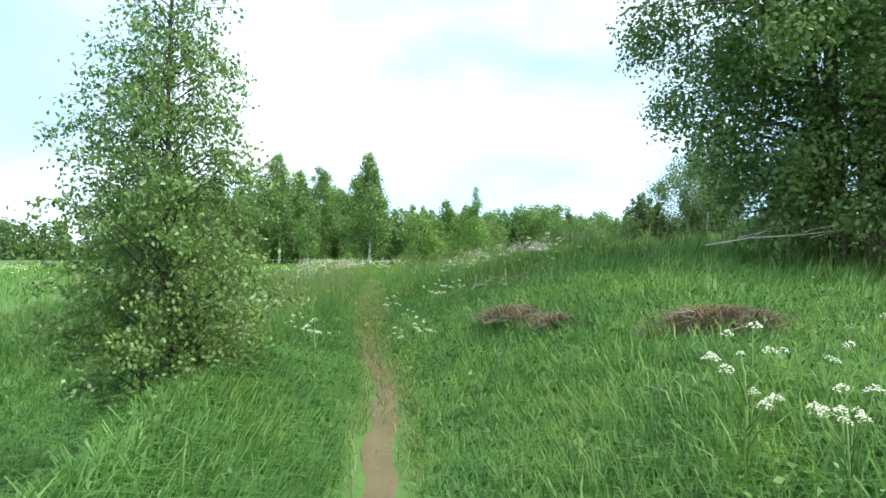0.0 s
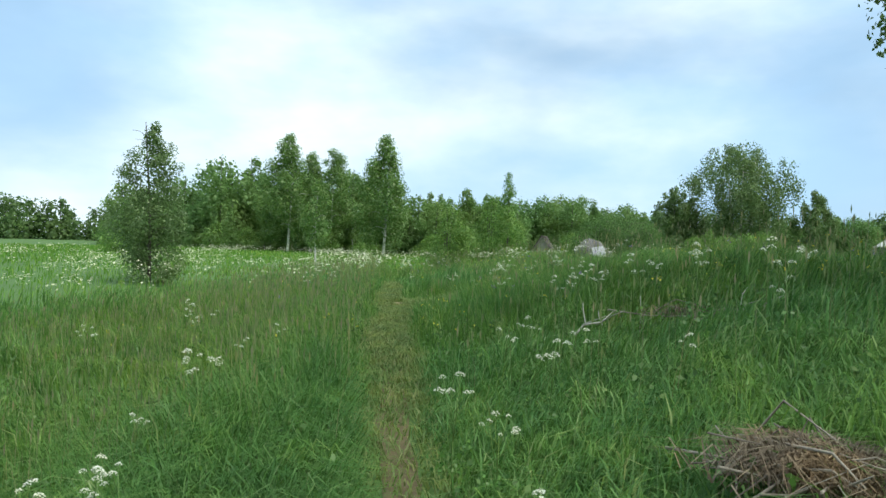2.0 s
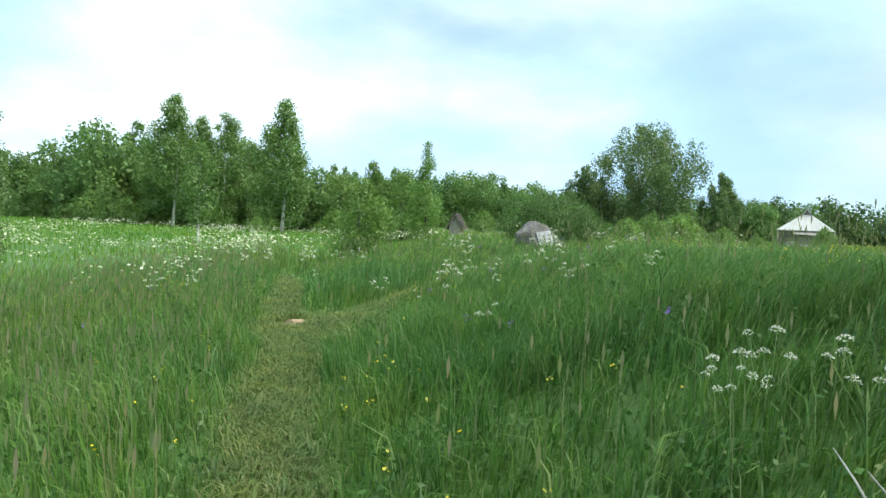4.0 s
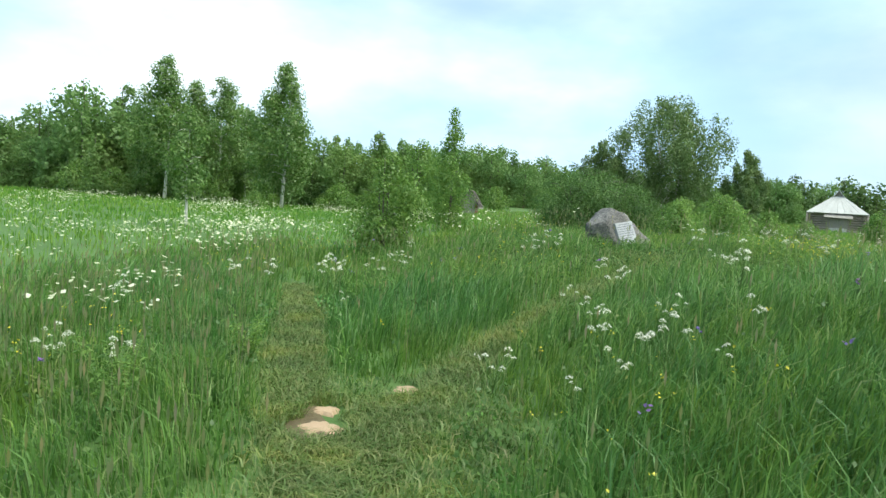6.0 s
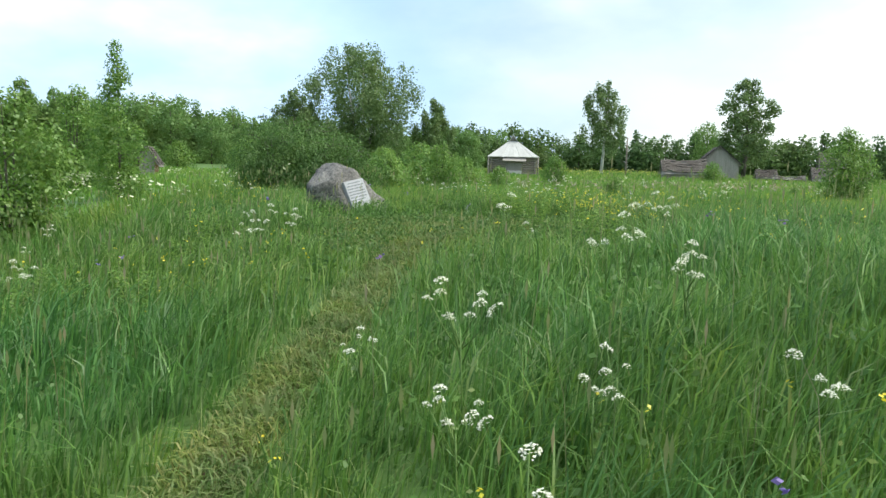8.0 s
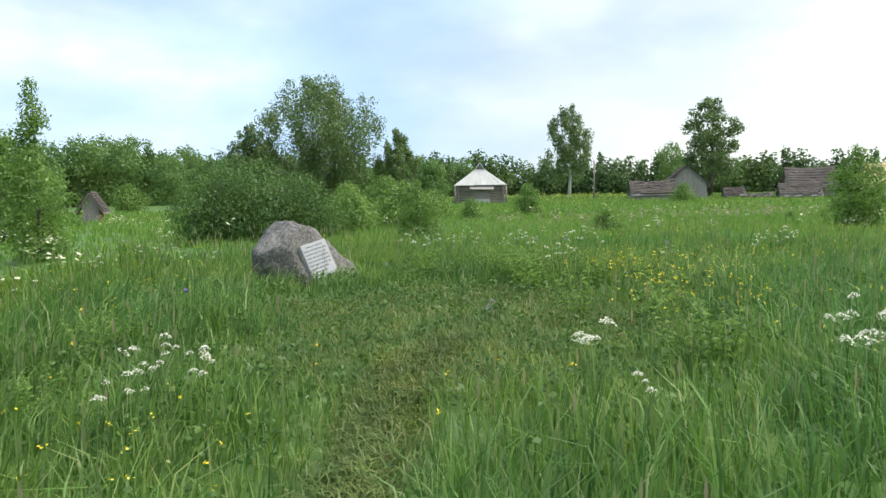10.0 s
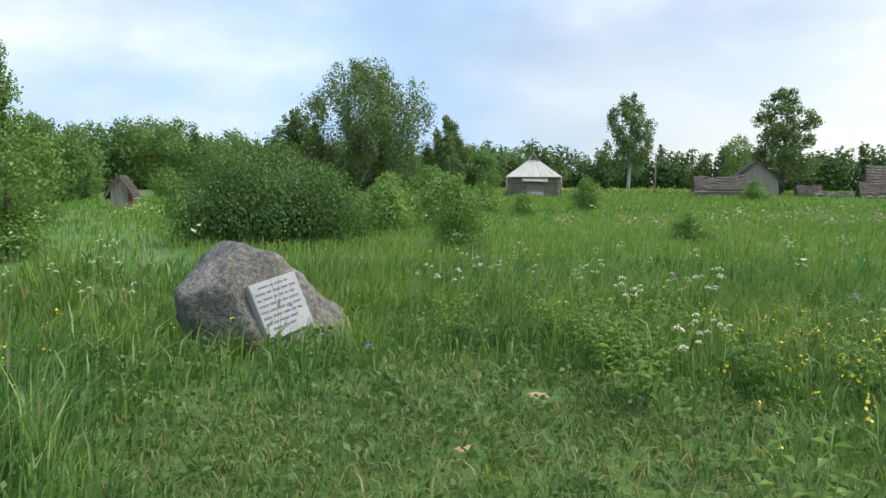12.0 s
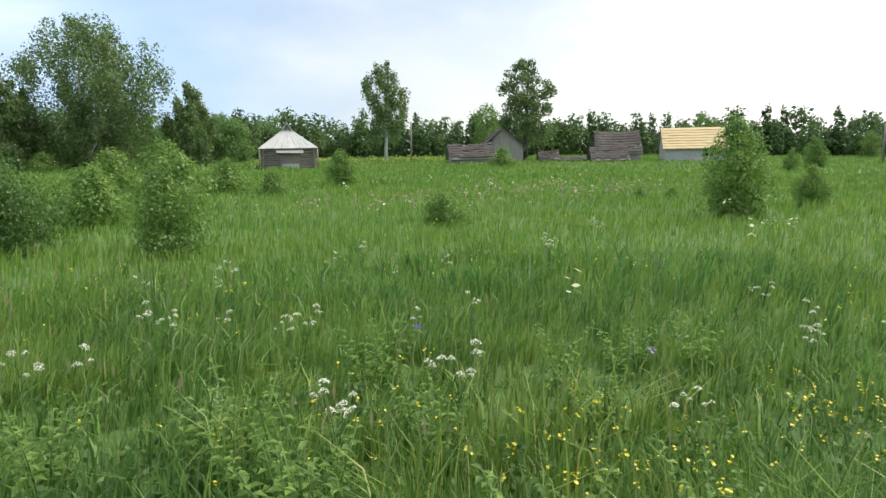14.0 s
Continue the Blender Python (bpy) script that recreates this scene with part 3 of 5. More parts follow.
# ---- trees ----
def crown_body(rng, height, radius, start, shape, count, size, droop, clumps=34, tight=1.0):
    """Leaves over many uneven clumps whose faces look outwards, for trees far off."""
    g = np.sort((np.arange(clumps) + rng.random(clumps)) / clumps) ** 0.9
    th = rng.uniform(0, math.tau, clumps)
    if shape == "cone":
        r = (1 - g) ** 0.8 + 0.03
    elif shape == "flame":
        r = np.where(g < 0.4, 0.62 + 0.9 * g, 0.98 * ((1 - g) / 0.6).clip(0, 1) ** 0.7 + 0.04)
    elif shape == "dome":
        r = np.where(g < 0.45, 0.7 + 0.65 * g, np.where(g < 0.75, 1.0, 1.0 - 2.0 * (g - 0.75)))
    else:
        r = np.sin(np.pi * (0.12 + 0.84 * g)) ** 0.7
    out = radius * r * rng.uniform(0.15, 0.82, clumps) * (1.0 if tight == 1.0 else 1.12)
    big = tight * radius * (0.16 + 0.3 * r) * rng.uniform(0.7, 1.25, clumps)
    z = height * (start + (1 - start) * g) - big * 0.7
    heart = np.stack([np.cos(th) * out, np.sin(th) * out, np.maximum(z, big * 0.5)], -1)
    pick = rng.choice(clumps, count, p=big ** 2 / (big ** 2).sum())
    way = rng.normal(0, 1, (count, 3)) + [0, 0, 0.25]
    way /= np.linalg.norm(way, axis=1)[:, None]
    far = big[pick] * rng.uniform(0.55, 1.08, count) * np.where(rng.random(count) < 0.06, 1.22, 1.0)
    if tight < 1.0:
        far = big[pick] * (0.15 + 0.95 * rng.random(count) ** 0.6)
    tall_clump = 1.15 if shape in ("flame", "cone") else 0.95
    p = heart[pick] + way * far[:, None] * [1, 1, tall_clump]
    if droop > 0.5:
        p[:, 2] -= rng.random(count) ** 2 * 0.16 * height
    p[:, 2] = np.maximum(p[:, 2], 0.03)
    face = way + rng.normal(0, 0.5, (count, 3)) + [0, 0, 0.15]
    face /= np.linalg.norm(face, axis=1)[:, None]
    u = np.cross(face, rng.normal(0, 1, (count, 3)))
    u /= np.linalg.norm(u, axis=1)[:, None]
    w = np.cross(face, u)
    s = (size * rng.uniform(0.6, 1.3, count))[:, None]
    return np.stack([p - u * s * 0.6, p + w * s * 0.42 + face * s * 0.12, p + u * s * 0.6, p - w * s * 0.42 + face * s * 0.12], 1)


def make_tree(name, seed, height, radius, leaves, leaf, bark, leaf_mat, start=0.15, shape="oval", stems=1, trunk=0.1, droop=0.2, limbs=26, sub=5, label="", category="tree", group="", fill=0.85, body=False, clumps=34, tight=1.0):
    """A tapered trunk with limbs and a crown of many leaves, at the origin."""
    rng = np.random.default_rng(seed)
    root = tagged(new(name), label, category, group)
    centres, trunk_bm, limb_bm = [], bmesh.new(), bmesh.new()
    for st in range(stems):
        ang = rng.uniform(0, math.tau)
        out = (0.32 * radius * (st > 0)) if stems > 1 else 0.04 * height
        tops = np.array([math.cos(ang) * out, math.sin(ang) * out, height * (1 if st == 0 else rng.uniform(0.72, 0.95))])
        foot = np.array([math.cos(ang), math.sin(ang), 0]) * (0.08 * radius * (stems > 1))
        spine = [foot + (tops - foot) * f + np.array([math.sin(f * 5 + seed), math.cos(f * 4 + seed), 0]) * 0.012 * height * f for f in np.linspace(0, 1, 8)]
        spine[0][2] = -0.1
        thick = trunk * (1 if stems == 1 else 0.6)
        tube(trunk_bm, [tuple(p) for p in spine], [thick * (1 - 0.92 * f) + 0.006 for f in np.linspace(0, 1, 8)], 8 if height * leaf < 1 else 6)
        for k in range(limbs // stems):
            f = start + (0.97 - start) * (k + rng.random()) / (limbs // stems)
            g = (f - start) / (1 - start)
            if shape == "cone":
                r = radius * (1 - g) ** 0.8 + 0.05 * radius
            elif shape == "round":
                r = radius * math.sqrt(max(0.05, 1 - (2 * g - 0.85) ** 2 / 1.4))
            elif shape == "dome":
                r = radius * (0.6 + 0.9 * g if g < 0.4 else (0.96 if g < 0.75 else 0.96 - 1.5 * (g - 0.75)))
            elif shape == "flame":
                r = radius * (0.55 + 0.75 * g if g < 0.45 else 0.9 * (1 - (g - 0.45) / 0.55) ** 0.7 + 0.08)
            else:
                r = radius * max(0.12, math.sin(math.pi * min(0.97, 0.12 + 0.86 * g))) ** 0.7
            r *= rng.uniform(0.72, 1.1) * (0.72 if body else 1.0)
            i = f * 7
            low = spine[int(i)]
            at = low + (spine[min(int(i) + 1, 7)] - low) * (i - int(i))
            th = rng.uniform(0, math.tau)
            rise = rng.uniform(0.15, 0.55) * (1 if shape != "cone" else 0.2)
            end = at + np.array([math.cos(th) * r, math.sin(th) * r, r * rise - droop * r])
            mid = (at + end) / 2 + np.array([0, 0, 0.16 * r])
            tube(limb_bm, [tuple(at), tuple(mid), tuple(end)], [thick * 0.32 * (1 - g) + 0.008, thick * 0.2 * (1 - g) + 0.006, 0.004], 4)
            for h in np.linspace(0.3, 1.0, sub):
                base = at + (mid - at) * (h * 2) if h < 0.5 else mid + (end - mid) * (h * 2 - 1)
                centres.append(base + rng.normal(0, 0.09 * radius, 3) * np.array([1, 1, 0.8]))
                if droop > 0.5:
                    centres.append(centres[-1] - np.array([0, 0, rng.uniform(0.3, 1.2) * 0.14 * height * h]))
    part("trunk", trunk_bm, bark, root)
    tagged(part("limb", limb_bm, bark, root), kind="stuff")
    centres = np.array(centres)
    centres[:, 2] = np.maximum(centres[:, 2], 0.05 * height)
    spread = np.array([1, 1, 0.85 if droop < 0.5 else 1.5]) * 0.105 * radius * fill
    v = crown_body(rng, height, radius, start, shape, leaves, leaf, droop, clumps, tight) if body else leaf_cloud(rng, centres, spread, leaves, leaf, droop, 1.0)
    v[:, :, 2] = np.maximum(v[:, :, 2], 0.02)
    new("crown", quads_mesh("crown", v, 4, leaf_mat, ((0, 1, 2, 3),))).parent = root
    return root


def stand(ob, x, y, rz=0.0, scale=1.0, high=1.0, sink=0.0, label="", category=""):
    ob.matrix_basis = Matrix.Translation((x, y, ground(x, y) - sink)) @ Matrix.Rotation(radians(rz), 4, "Z") @ Matrix.Diagonal((scale, scale, scale * high, 1))
    if label:
        tagged(ob, label, category)
    return ob


def another(ob, x, y, rz=0.0, scale=1.0, high=1.0, sink=0.0, label="", category=""):
    made = copy_thing(ob, pose(0, 0, 0))
    return stand(made, x, y, rz, scale, high, sink, label, category)


def spray_birch(seed, height, radius, limbs, leaf, label):
    """A young birch: rising limbs that carry thin twigs, each hung with its own leaves."""
    rng = np.random.default_rng(seed)
    root = tagged(new("young_birch"), label, "tree")
    trunk_bm, limb_bm, twig_bm, leaves = bmesh.new(), bmesh.new(), bmesh.new(), []
    bend = lambda f: np.array([0.05 * math.sin(3.1 * f + seed), 0.04 * math.sin(2.3 * f + 1), 0]) * height * 0.35
    spine = [bend(f) + [0, 0, height * f - 0.1 * (f == 0)] for f in np.linspace(0, 1, 10)]
    tube(trunk_bm, [tuple(p) for p in spine], [0.026 * (1 - f) + 0.003 for f in np.linspace(0, 1, 10)], 8)
    for k in range(limbs):
        f = 0.05 + 0.93 * ((k + rng.random()) / limbs) ** 1.25
        at = bend(f) + np.array([0, 0, height * f])
        reach = radius * (min(1.0, 0.8 + 1.6 * (f - 0.05)) if f < 0.25 else ((1.02 - f) / 0.77) ** 1.05) * rng.uniform(0.6, 1.1) + 0.07
        th = k * 2.4 + rng.normal(0, 0.4)
        out = np.array([math.cos(th), math.sin(th), 0])
        mid = at + out * reach * 0.55 + [0, 0, reach * rng.uniform(0.3, 0.55)]
        end = at + out * reach + [0, 0, reach * rng.uniform(0.25, 0.7) - 0.12]
        tube(limb_bm, [tuple(at), tuple(mid), tuple(end)], [0.009 * (1 - f) + 0.003, 0.004, 0.0015], 4)
        for h in np.linspace(0.16, 1.0, 9 if reach > 0.3 else 4):
            base = at + (mid - at) * (h * 2) if h < 0.5 else mid + (end - mid) * (h * 2 - 1)
            way = rng.normal(0, 1, 3) * [1, 1, 0.45] + out * 0.8
            way = way / np.linalg.norm(way) * rng.uniform(0.1, 0.26)
            tip = base + way + [0, 0, -0.05]
            tube(twig_bm, [tuple(base), tuple(base + way * 0.55 + [0, 0, 0.015]), tuple(tip)], [0.0022, 0.0016, 0.0008], 3)
            leaves.append(leaf_cloud(rng, base + (tip - base) * np.linspace(0.15, 1.05, 12)[:, None], np.array([0.034, 0.034, 0.03]), max(8, int(32 * (1.12 - f))), leaf, 0.9))
    part("trunk", trunk_bm, BARK, root)
    tagged(part("limb", limb_bm, BARK, root), kind="stuff")
    tagged(part("twig", twig_bm, BARK, root), kind="stuff")
    new("crown", quads_mesh("crown", np.concatenate(leaves), 4, NEAR_BIRCH, ((0, 1, 2, 3),))).parent = root
    return root


# Trees beside the path.
stand(spray_birch(3, 3.3, 0.7, 165, 0.028, "leafy young birch growing on the bank beside the path"), -2.2, 3.8, 20)
stand(spray_birch(4, 2.95, 0.52, 60, 0.03, "thin young birch with a sparse airy top"), -2.75, 4.5, 75)
stand(make_tree("broadleaf_tree", 5, 9.5, 3.4, 190000, 0.062, BARK, DEEP_LEAF, 0.05, "oval", 4, 0.2, 0.25, 90, 6, "large dark leafy tree with several trunks on the bank", body=True, clumps=640, tight=0.34), 4.65, 10.6)
stand(make_tree("young_tree", 6, 4.9, 1.5, 17000, 0.062, BARK, DARK_LEAF, 0.02, "flame", 1, 0.05, 0.05, 30, 4, body=True, label="slender dark young tree standing alone in the meadow", clumps=100, tight=0.55), -13.3, 24.0)


# ---- woods, birches and bushes ----
tall_birch = stand(make_tree("birch_tree", 21, 10.2, 3.1, 16000, 0.145, BARK_WHITE, BIRCH_LEAF, 0.15, "flame", 1, 0.13, 0.2, 20, 3, body=True, clumps=90, tight=0.62, label="tall birch with a white trunk at the wood's edge", group="birches at the wood's edge"), -20.5, 79.0, 40, 1.0)
sapling = stand(make_tree("birch_sapling", 22, 4.1, 0.85, 3200, 0.085, BARK_WHITE, BIRCH_LEAF, 0.3, "flame", 1, 0.045, 0.1, 12, 3, body=True, label="slim young birch with a white trunk in the meadow"), -13.1, 38.4, 0, 1.08)
far_tree = stand(make_tree("broadleaf_tree", 23, 8.0, 3.3, 3600, 0.285, BARK, FAR_LEAF, 0.0, "oval", 1, 0.15, 0.05, 10, 3, body=True, clumps=60, tight=0.8, label="leafy tree in the far wood", group="trees of the far wood"), -34.0, 92.0, 10, 1.1)
far_tree_slim = make_tree("aspen_tree", 33, 8.4, 2.5, 3000, 0.255, BARK, FAR_LEAF, 0.02, "flame", 1, 0.12, -0.1, 10, 3, body=True, clumps=56, tight=0.7, label="slim leafy aspen in the far wood", group="trees of the far wood")
stand(far_tree_slim, -30.0, 84.0, 0, 1.1)
spruce = stand(make_tree("spruce_tree", 24, 8.0, 2.2, 2000, 0.29, BARK, FAR_LEAF, 0.02, "cone", 1, 0.12, 0.25, 10, 3, body=True, label="conical tree in the far wood", group="trees of the far wood"), -37.0, 76.0, 50, 0.9)
big_birch = stand(make_tree("weeping_birch", 25, 12.4, 6.2, 36000, 0.185, BARK_WHITE, DARK_LEAF, 0.1, "dome", 3, 0.3, 0.75, 44, 4, body=True, label="huge old weeping birch with hanging branches", clumps=240, tight=0.3), 20.1, 91.7, 23, 1.1)
big_birch_low = stand(make_tree("weeping_birch", 26, 8.0, 2.6, 9000, 0.19, BARK, DARK_LEAF, 0.14, "oval", 2, 0.14, 0.75, 16, 4, body=True, label="dark ragged birch beside the old weeping birch", clumps=60, tight=0.45), 12.3, 90.6, 95, 1.04)
another(big_birch_low, 26.6, 87.1, 178, 1.0)
another(big_birch_low, 14.6, 93.0, 30, 0.9)
tree_three = stand(make_tree("birch_tree", 27, 11.0, 3.0, 10000, 0.19, BARK_WHITE, DARK_LEAF, 0.3, "oval", 1, 0.2, 0.55, 16, 4, body=True, label="tall sparse birch beside the village", clumps=70, tight=0.42), 51.1, 90.5, 90, 1.08)
tree_four = stand(make_tree("broadleaf_tree", 28, 11.0, 3.7, 11000, 0.22, BARK, DARK_LEAF, 0.14, "oval", 1, 0.28, 0.1, 24, 4, body=True, label="large dark leafy tree behind the village houses", clumps=80, tight=0.5), 68.4, 84.2, 10, 1.15)
bush_round = stand(make_tree("willow_bush", 29, 2.0, 0.95, 7000, 0.065, BARK, WILLOW_LEAF, 0.0, "oval", 5, 0.03, 0.0, 20, 4, body=True, label="round green willow bush in the meadow", category="bush"), 5.0, 34.6, 0, 0.66, 1.2)
bush_low = stand(make_tree("willow_bush", 30, 2.0, 1.5, 3400, 0.115, BARK, WILLOW_LEAF, 0.0, "oval", 4, 0.04, 0.0, 8, 3, body=True, label="low green willow bush in the meadow", category="bush"), 15.8, 51.5, 0, 0.6)
bush_tall = stand(make_tree("willow_tree", 31, 4.0, 1.7, 9000, 0.1, BARK, WILLOW_LEAF, 0.03, "flame", 4, 0.06, 0.0, 24, 4, body=True, label="tall leafy young willow in the meadow", category="tree"), 17.0, 31.0, 0, 0.6)
bush_slim = stand(make_tree("young_birch", 32, 6.0, 1.5, 8000, 0.095, BARK, WILLOW_LEAF, 0.02, "cone", 1, 0.06, 0.05, 16, 4, body=True, label="slim pointed young birch beside the willows", category="tree"), -3.5, 38.0, 0, 0.72)
willow = stand(make_tree("willow_bush", 34, 3.0, 3.0, 24000, 0.085, BARK, HERB, 0.0, "dome", 8, 0.06, 0.0, 40, 4, body=True, label="broad dark green willow thicket behind the boulder", category="bush"), 1.2, 38.6, 0, 0.58, 1.25)
another(willow, 2.8, 38.2, 130, 0.54, 1.2)
another(willow, 1.9, 40.2, 220, 0.64, 1.3)
right_birch = stand(make_tree("birch_tree", 35, 11.0, 3.0, 36000, 0.1, BARK, DARK_LEAF, 0.1, "oval", 2, 0.2, 0.6, 46, 5, "tall dark birch at the meadow's edge", body=True, clumps=220, tight=0.4), 33.2, 27.1, 148, 0.95)
another(tall_birch, -16.9, 67.8, 94, 1.11, 1.00)
another(tall_birch, -27.3, 70.7, 70, 1.16, 1.00)
another(tall_birch, -24.0, 74.0, 191, 1.06, 1.00)
another(tall_birch, -26.6, 75.2, 94, 1.04, 1.00)
another(tall_birch, -22.4, 76.6, 251, 0.83, 1.00)
another(far_tree, -40.7, 84.2, 294, 1.02, 1.10)
another(far_tree, -40.4, 88.8, 304, 1.11, 1.00)
another(far_tree, -38.7, 89.7, 7, 1.02, 1.20)
another(spruce, -41.5, 78.0, 263, 0.55, 1.00)
another(spruce, -45.7, 81.4, 110, 0.29, 1.00)
another(spruce, -33.9, 72.0, 186, 0.62, 1.00)
another(spruce, -30.1, 71.6, 325, 0.61, 1.00)
another(far_tree, -47.9, 79.9, 27, 0.37, 1.00)
another(far_tree, -51.4, 77.5, 259, 0.41, 1.00)
another(far_tree, -16.7, 82.2, 102, 0.87, 1.00)
another(far_tree, -14.6, 86.6, 178, 0.86, 1.00)
another(far_tree, -12.2, 90.9, 267, 0.85, 1.00)
another(far_tree, -8.5, 91.3, 43, 0.92, 1.00)
another(spruce, -17.4, 102.3, 76, 1.07, 1.00)
another(far_tree, -0.6, 108.4, 336, 1.02, 1.00)
another(far_tree, 2.4, 108.3, 88, 0.76, 1.00)
another(far_tree, 9.6, 117.6, 354, 1.18, 0.80)
another(far_tree, 4.8, 98.0, 176, 0.63, 1.00)
another(far_tree, 12.8, 112.1, 115, 0.56, 1.00)
another(far_tree, 47.7, 129.4, 325, 0.99, 0.85)
another(far_tree, 55.2, 125.7, 243, 1.01, 0.85)
another(far_tree, 75.7, 98.3, 280, 0.85, 1.20)
another(bush_round, 21.7, 54.9, 84, 1.03, 1.00)
another(bush_low, 48.4, 69.0, 351, 0.98, 1.00)
another(bush_low, 13.3, 57.1, 130, 1.21, 1.00)
another(bush_low, 10.4, 56.0, 25, 1.05, 1.00)
another(bush_low, 11.5, 35.1, 64, 0.38, 1.00)
another(bush_low, 12.0, 35.7, 84, 0.39, 1.00)
another(bush_low, 24.7, 55.0, 194, 0.10, 1.00)
another(bush_low, 20.9, 36.1, 53, 0.22, 1.00)
another(bush_low, 22.3, 35.8, 104, 0.22, 1.00)
another(bush_tall, 20.4, 30.6, 296, 0.34, 0.85)
another(bush_tall, 56.7, 44.7, 299, 0.62, 1.00)
another(bush_tall, 51.6, 44.2, 107, 0.43, 1.00)
another(far_tree, 106.0, 80.6, 323, 0.74, 1.20)
another(bush_tall, -4.75, 28.3, 156, 0.56, 1.05, label="airy young willow bush beside the fork of the path", category="bush")
another(bush_tall, -5.3, 51.4, 164, 1.10, 1.00)
another(bush_low, 5.9, 42.0, 216, 0.79, 1.00)
another(bush_low, 9.0, 45.1, 333, 0.98, 1.00)
another(bush_low, 14.7, 53.5, 185, 0.82, 1.00)
another(bush_low, -29.2, 46.8, 0, 1.23, 1.00)
another(right_birch, 36.5, 24.8, 269, 0.50, 1.00)
another(far_tree, 105.1, 56.6, 289, 0.47, 1.00)
another(bush_round, 30.2, 27.0, 37, 0.66, 1.00)
another(bush_low, -17.8, 63.4, 60, 0.64, 1.00)

# Taller trees and dense undergrowth that make the wood's edge one mass.
edge = random.Random(31)
for x, y, kind, size in ((-39, 80, far_tree, 1.32), (-36.5, 83, far_tree_slim, 1.3), (-33, 80, far_tree, 1.15), (-42.5, 84, far_tree_slim, 1.2), (-30.5, 79.5, far_tree_slim, 1.2), (-28.5, 83, far_tree, 1.15), (-24.5, 82, far_tree, 1.2), (-20.5, 84, far_tree, 1.1), (-47, 86, far_tree, 1.1)):
    another(kind, x, y, edge.uniform(0, 360), size)
for k in range(34):
    x = -46 + 40 * k / 33
    another(edge.choice([far_tree, far_tree_slim]), x + edge.uniform(-1, 1), 77 - 0.12 * x + edge.uniform(-1, 5), edge.uniform(0, 360), edge.uniform(0.5, 0.8))
for k in range(40):
    x = -14 + 52 * k / 39
    another(edge.choice([far_tree, far_tree, spruce]), x + edge.uniform(-1, 1), 104 + edge.uniform(-4, 7), edge.uniform(0, 360), edge.uniform(0.8, 1.0) * (1.0 if x < 4 else 0.78))

# A belt of woods closes the view all round.
woods = random.Random(5)
belt_broad = stand(make_tree("broadleaf_tree", 51, 8.0, 4.4, 820, 0.62, BARK, BELT_LEAF, 0.0, "oval", 1, 0.15, 0.05, 4, 2, body=True, label="leafy tree in the distant belt of woods", group="trees of the distant belt"), -60.0, 130.0)
belt_slim = stand(make_tree("aspen_tree", 52, 8.2, 2.9, 700, 0.55, BARK, BELT_LEAF, 0.0, "flame", 1, 0.12, -0.1, 4, 2, body=True, label="slim pointed tree in the distant belt of woods", group="trees of the distant belt"), -64.0, 126.0)
belt_spruce = stand(make_tree("spruce_tree", 53, 8.4, 2.4, 700, 0.52, BARK, BELT_LEAF, 0.0, "cone", 1, 0.12, 0.25, 4, 2, body=True, label="dark spruce in the distant belt of woods", group="trees of the distant belt"), -68.0, 122.0)
for k in range(215):
    ang = radians(-105 + 210 * k / 185 if k < 185 else 105 + 150 * (k - 185) / 30)
    dist = woods.uniform(112, 150) if k < 185 else woods.uniform(80, 110)
    x, y = dist * math.sin(ang), 22 + dist * math.cos(ang)
    kind = woods.choice([belt_broad, belt_broad, belt_broad, belt_slim, belt_spruce])
    another(kind, x, y, woods.uniform(0, 360), woods.uniform(0.8, 1.05), woods.uniform(0.85, 1.0))
for k in range(60):
    x, y = woods.uniform(-62, -6), woods.uniform(76, 104)
    if y < 72 - 0.2 * x:
        continue
    kind = woods.choice([far_tree, far_tree_slim, spruce])
    another(kind, x, y, woods.uniform(0, 360), woods.uniform(0.75, 1.05))
for k in range(22):
    x = woods.uniform(-44, 26)
    another(bush_low, x, 66 + 0.25 * abs(x) + woods.uniform(0, 12) + (14 if x > -8 else 0), woods.uniform(0, 360), woods.uniform(0.8, 1.5))


# ---- buildings ----

# Lower trees that close the gaps of the belt behind the village.
gaps = random.Random(77)
for k in range(84):
    f = k / 83 * 3
    (ax, ay), (bx, by) = [((0, 124), (50, 122)), ((50, 122), (105, 96)), ((105, 96), (122, 40))][min(int(f), 2)]
    f -= min(int(f), 2)
    another(gaps.choice([belt_broad, belt_broad, belt_slim]), ax + (bx - ax) * f + gaps.uniform(-2, 2), ay + (by - ay) * f + gaps.uniform(-2, 2), gaps.uniform(0, 360), gaps.uniform(0.62, 0.85), gaps.uniform(0.75, 1.05))


def log_wall(bm, x0, y0, x1, y1, z0, z1, thick=0.1):
    """Stacked logs between two corners."""
    count = max(3, round((z1 - z0) / 0.22))
    for k in range(count):
        z = z0 + (k + 0.5) * (z1 - z0) / count
        ends = Vector((x1 - x0, y1 - y0, 0)).normalized() * 0.18
        tube(bm, [(x0 - ends.x, y0 - ends.y, z), ((x0 + x1) / 2, (y0 + y1) / 2, z), (x1 + ends.x, y1 + ends.y, z)], [thick, thick * 1.05, thick * 0.97], 8)


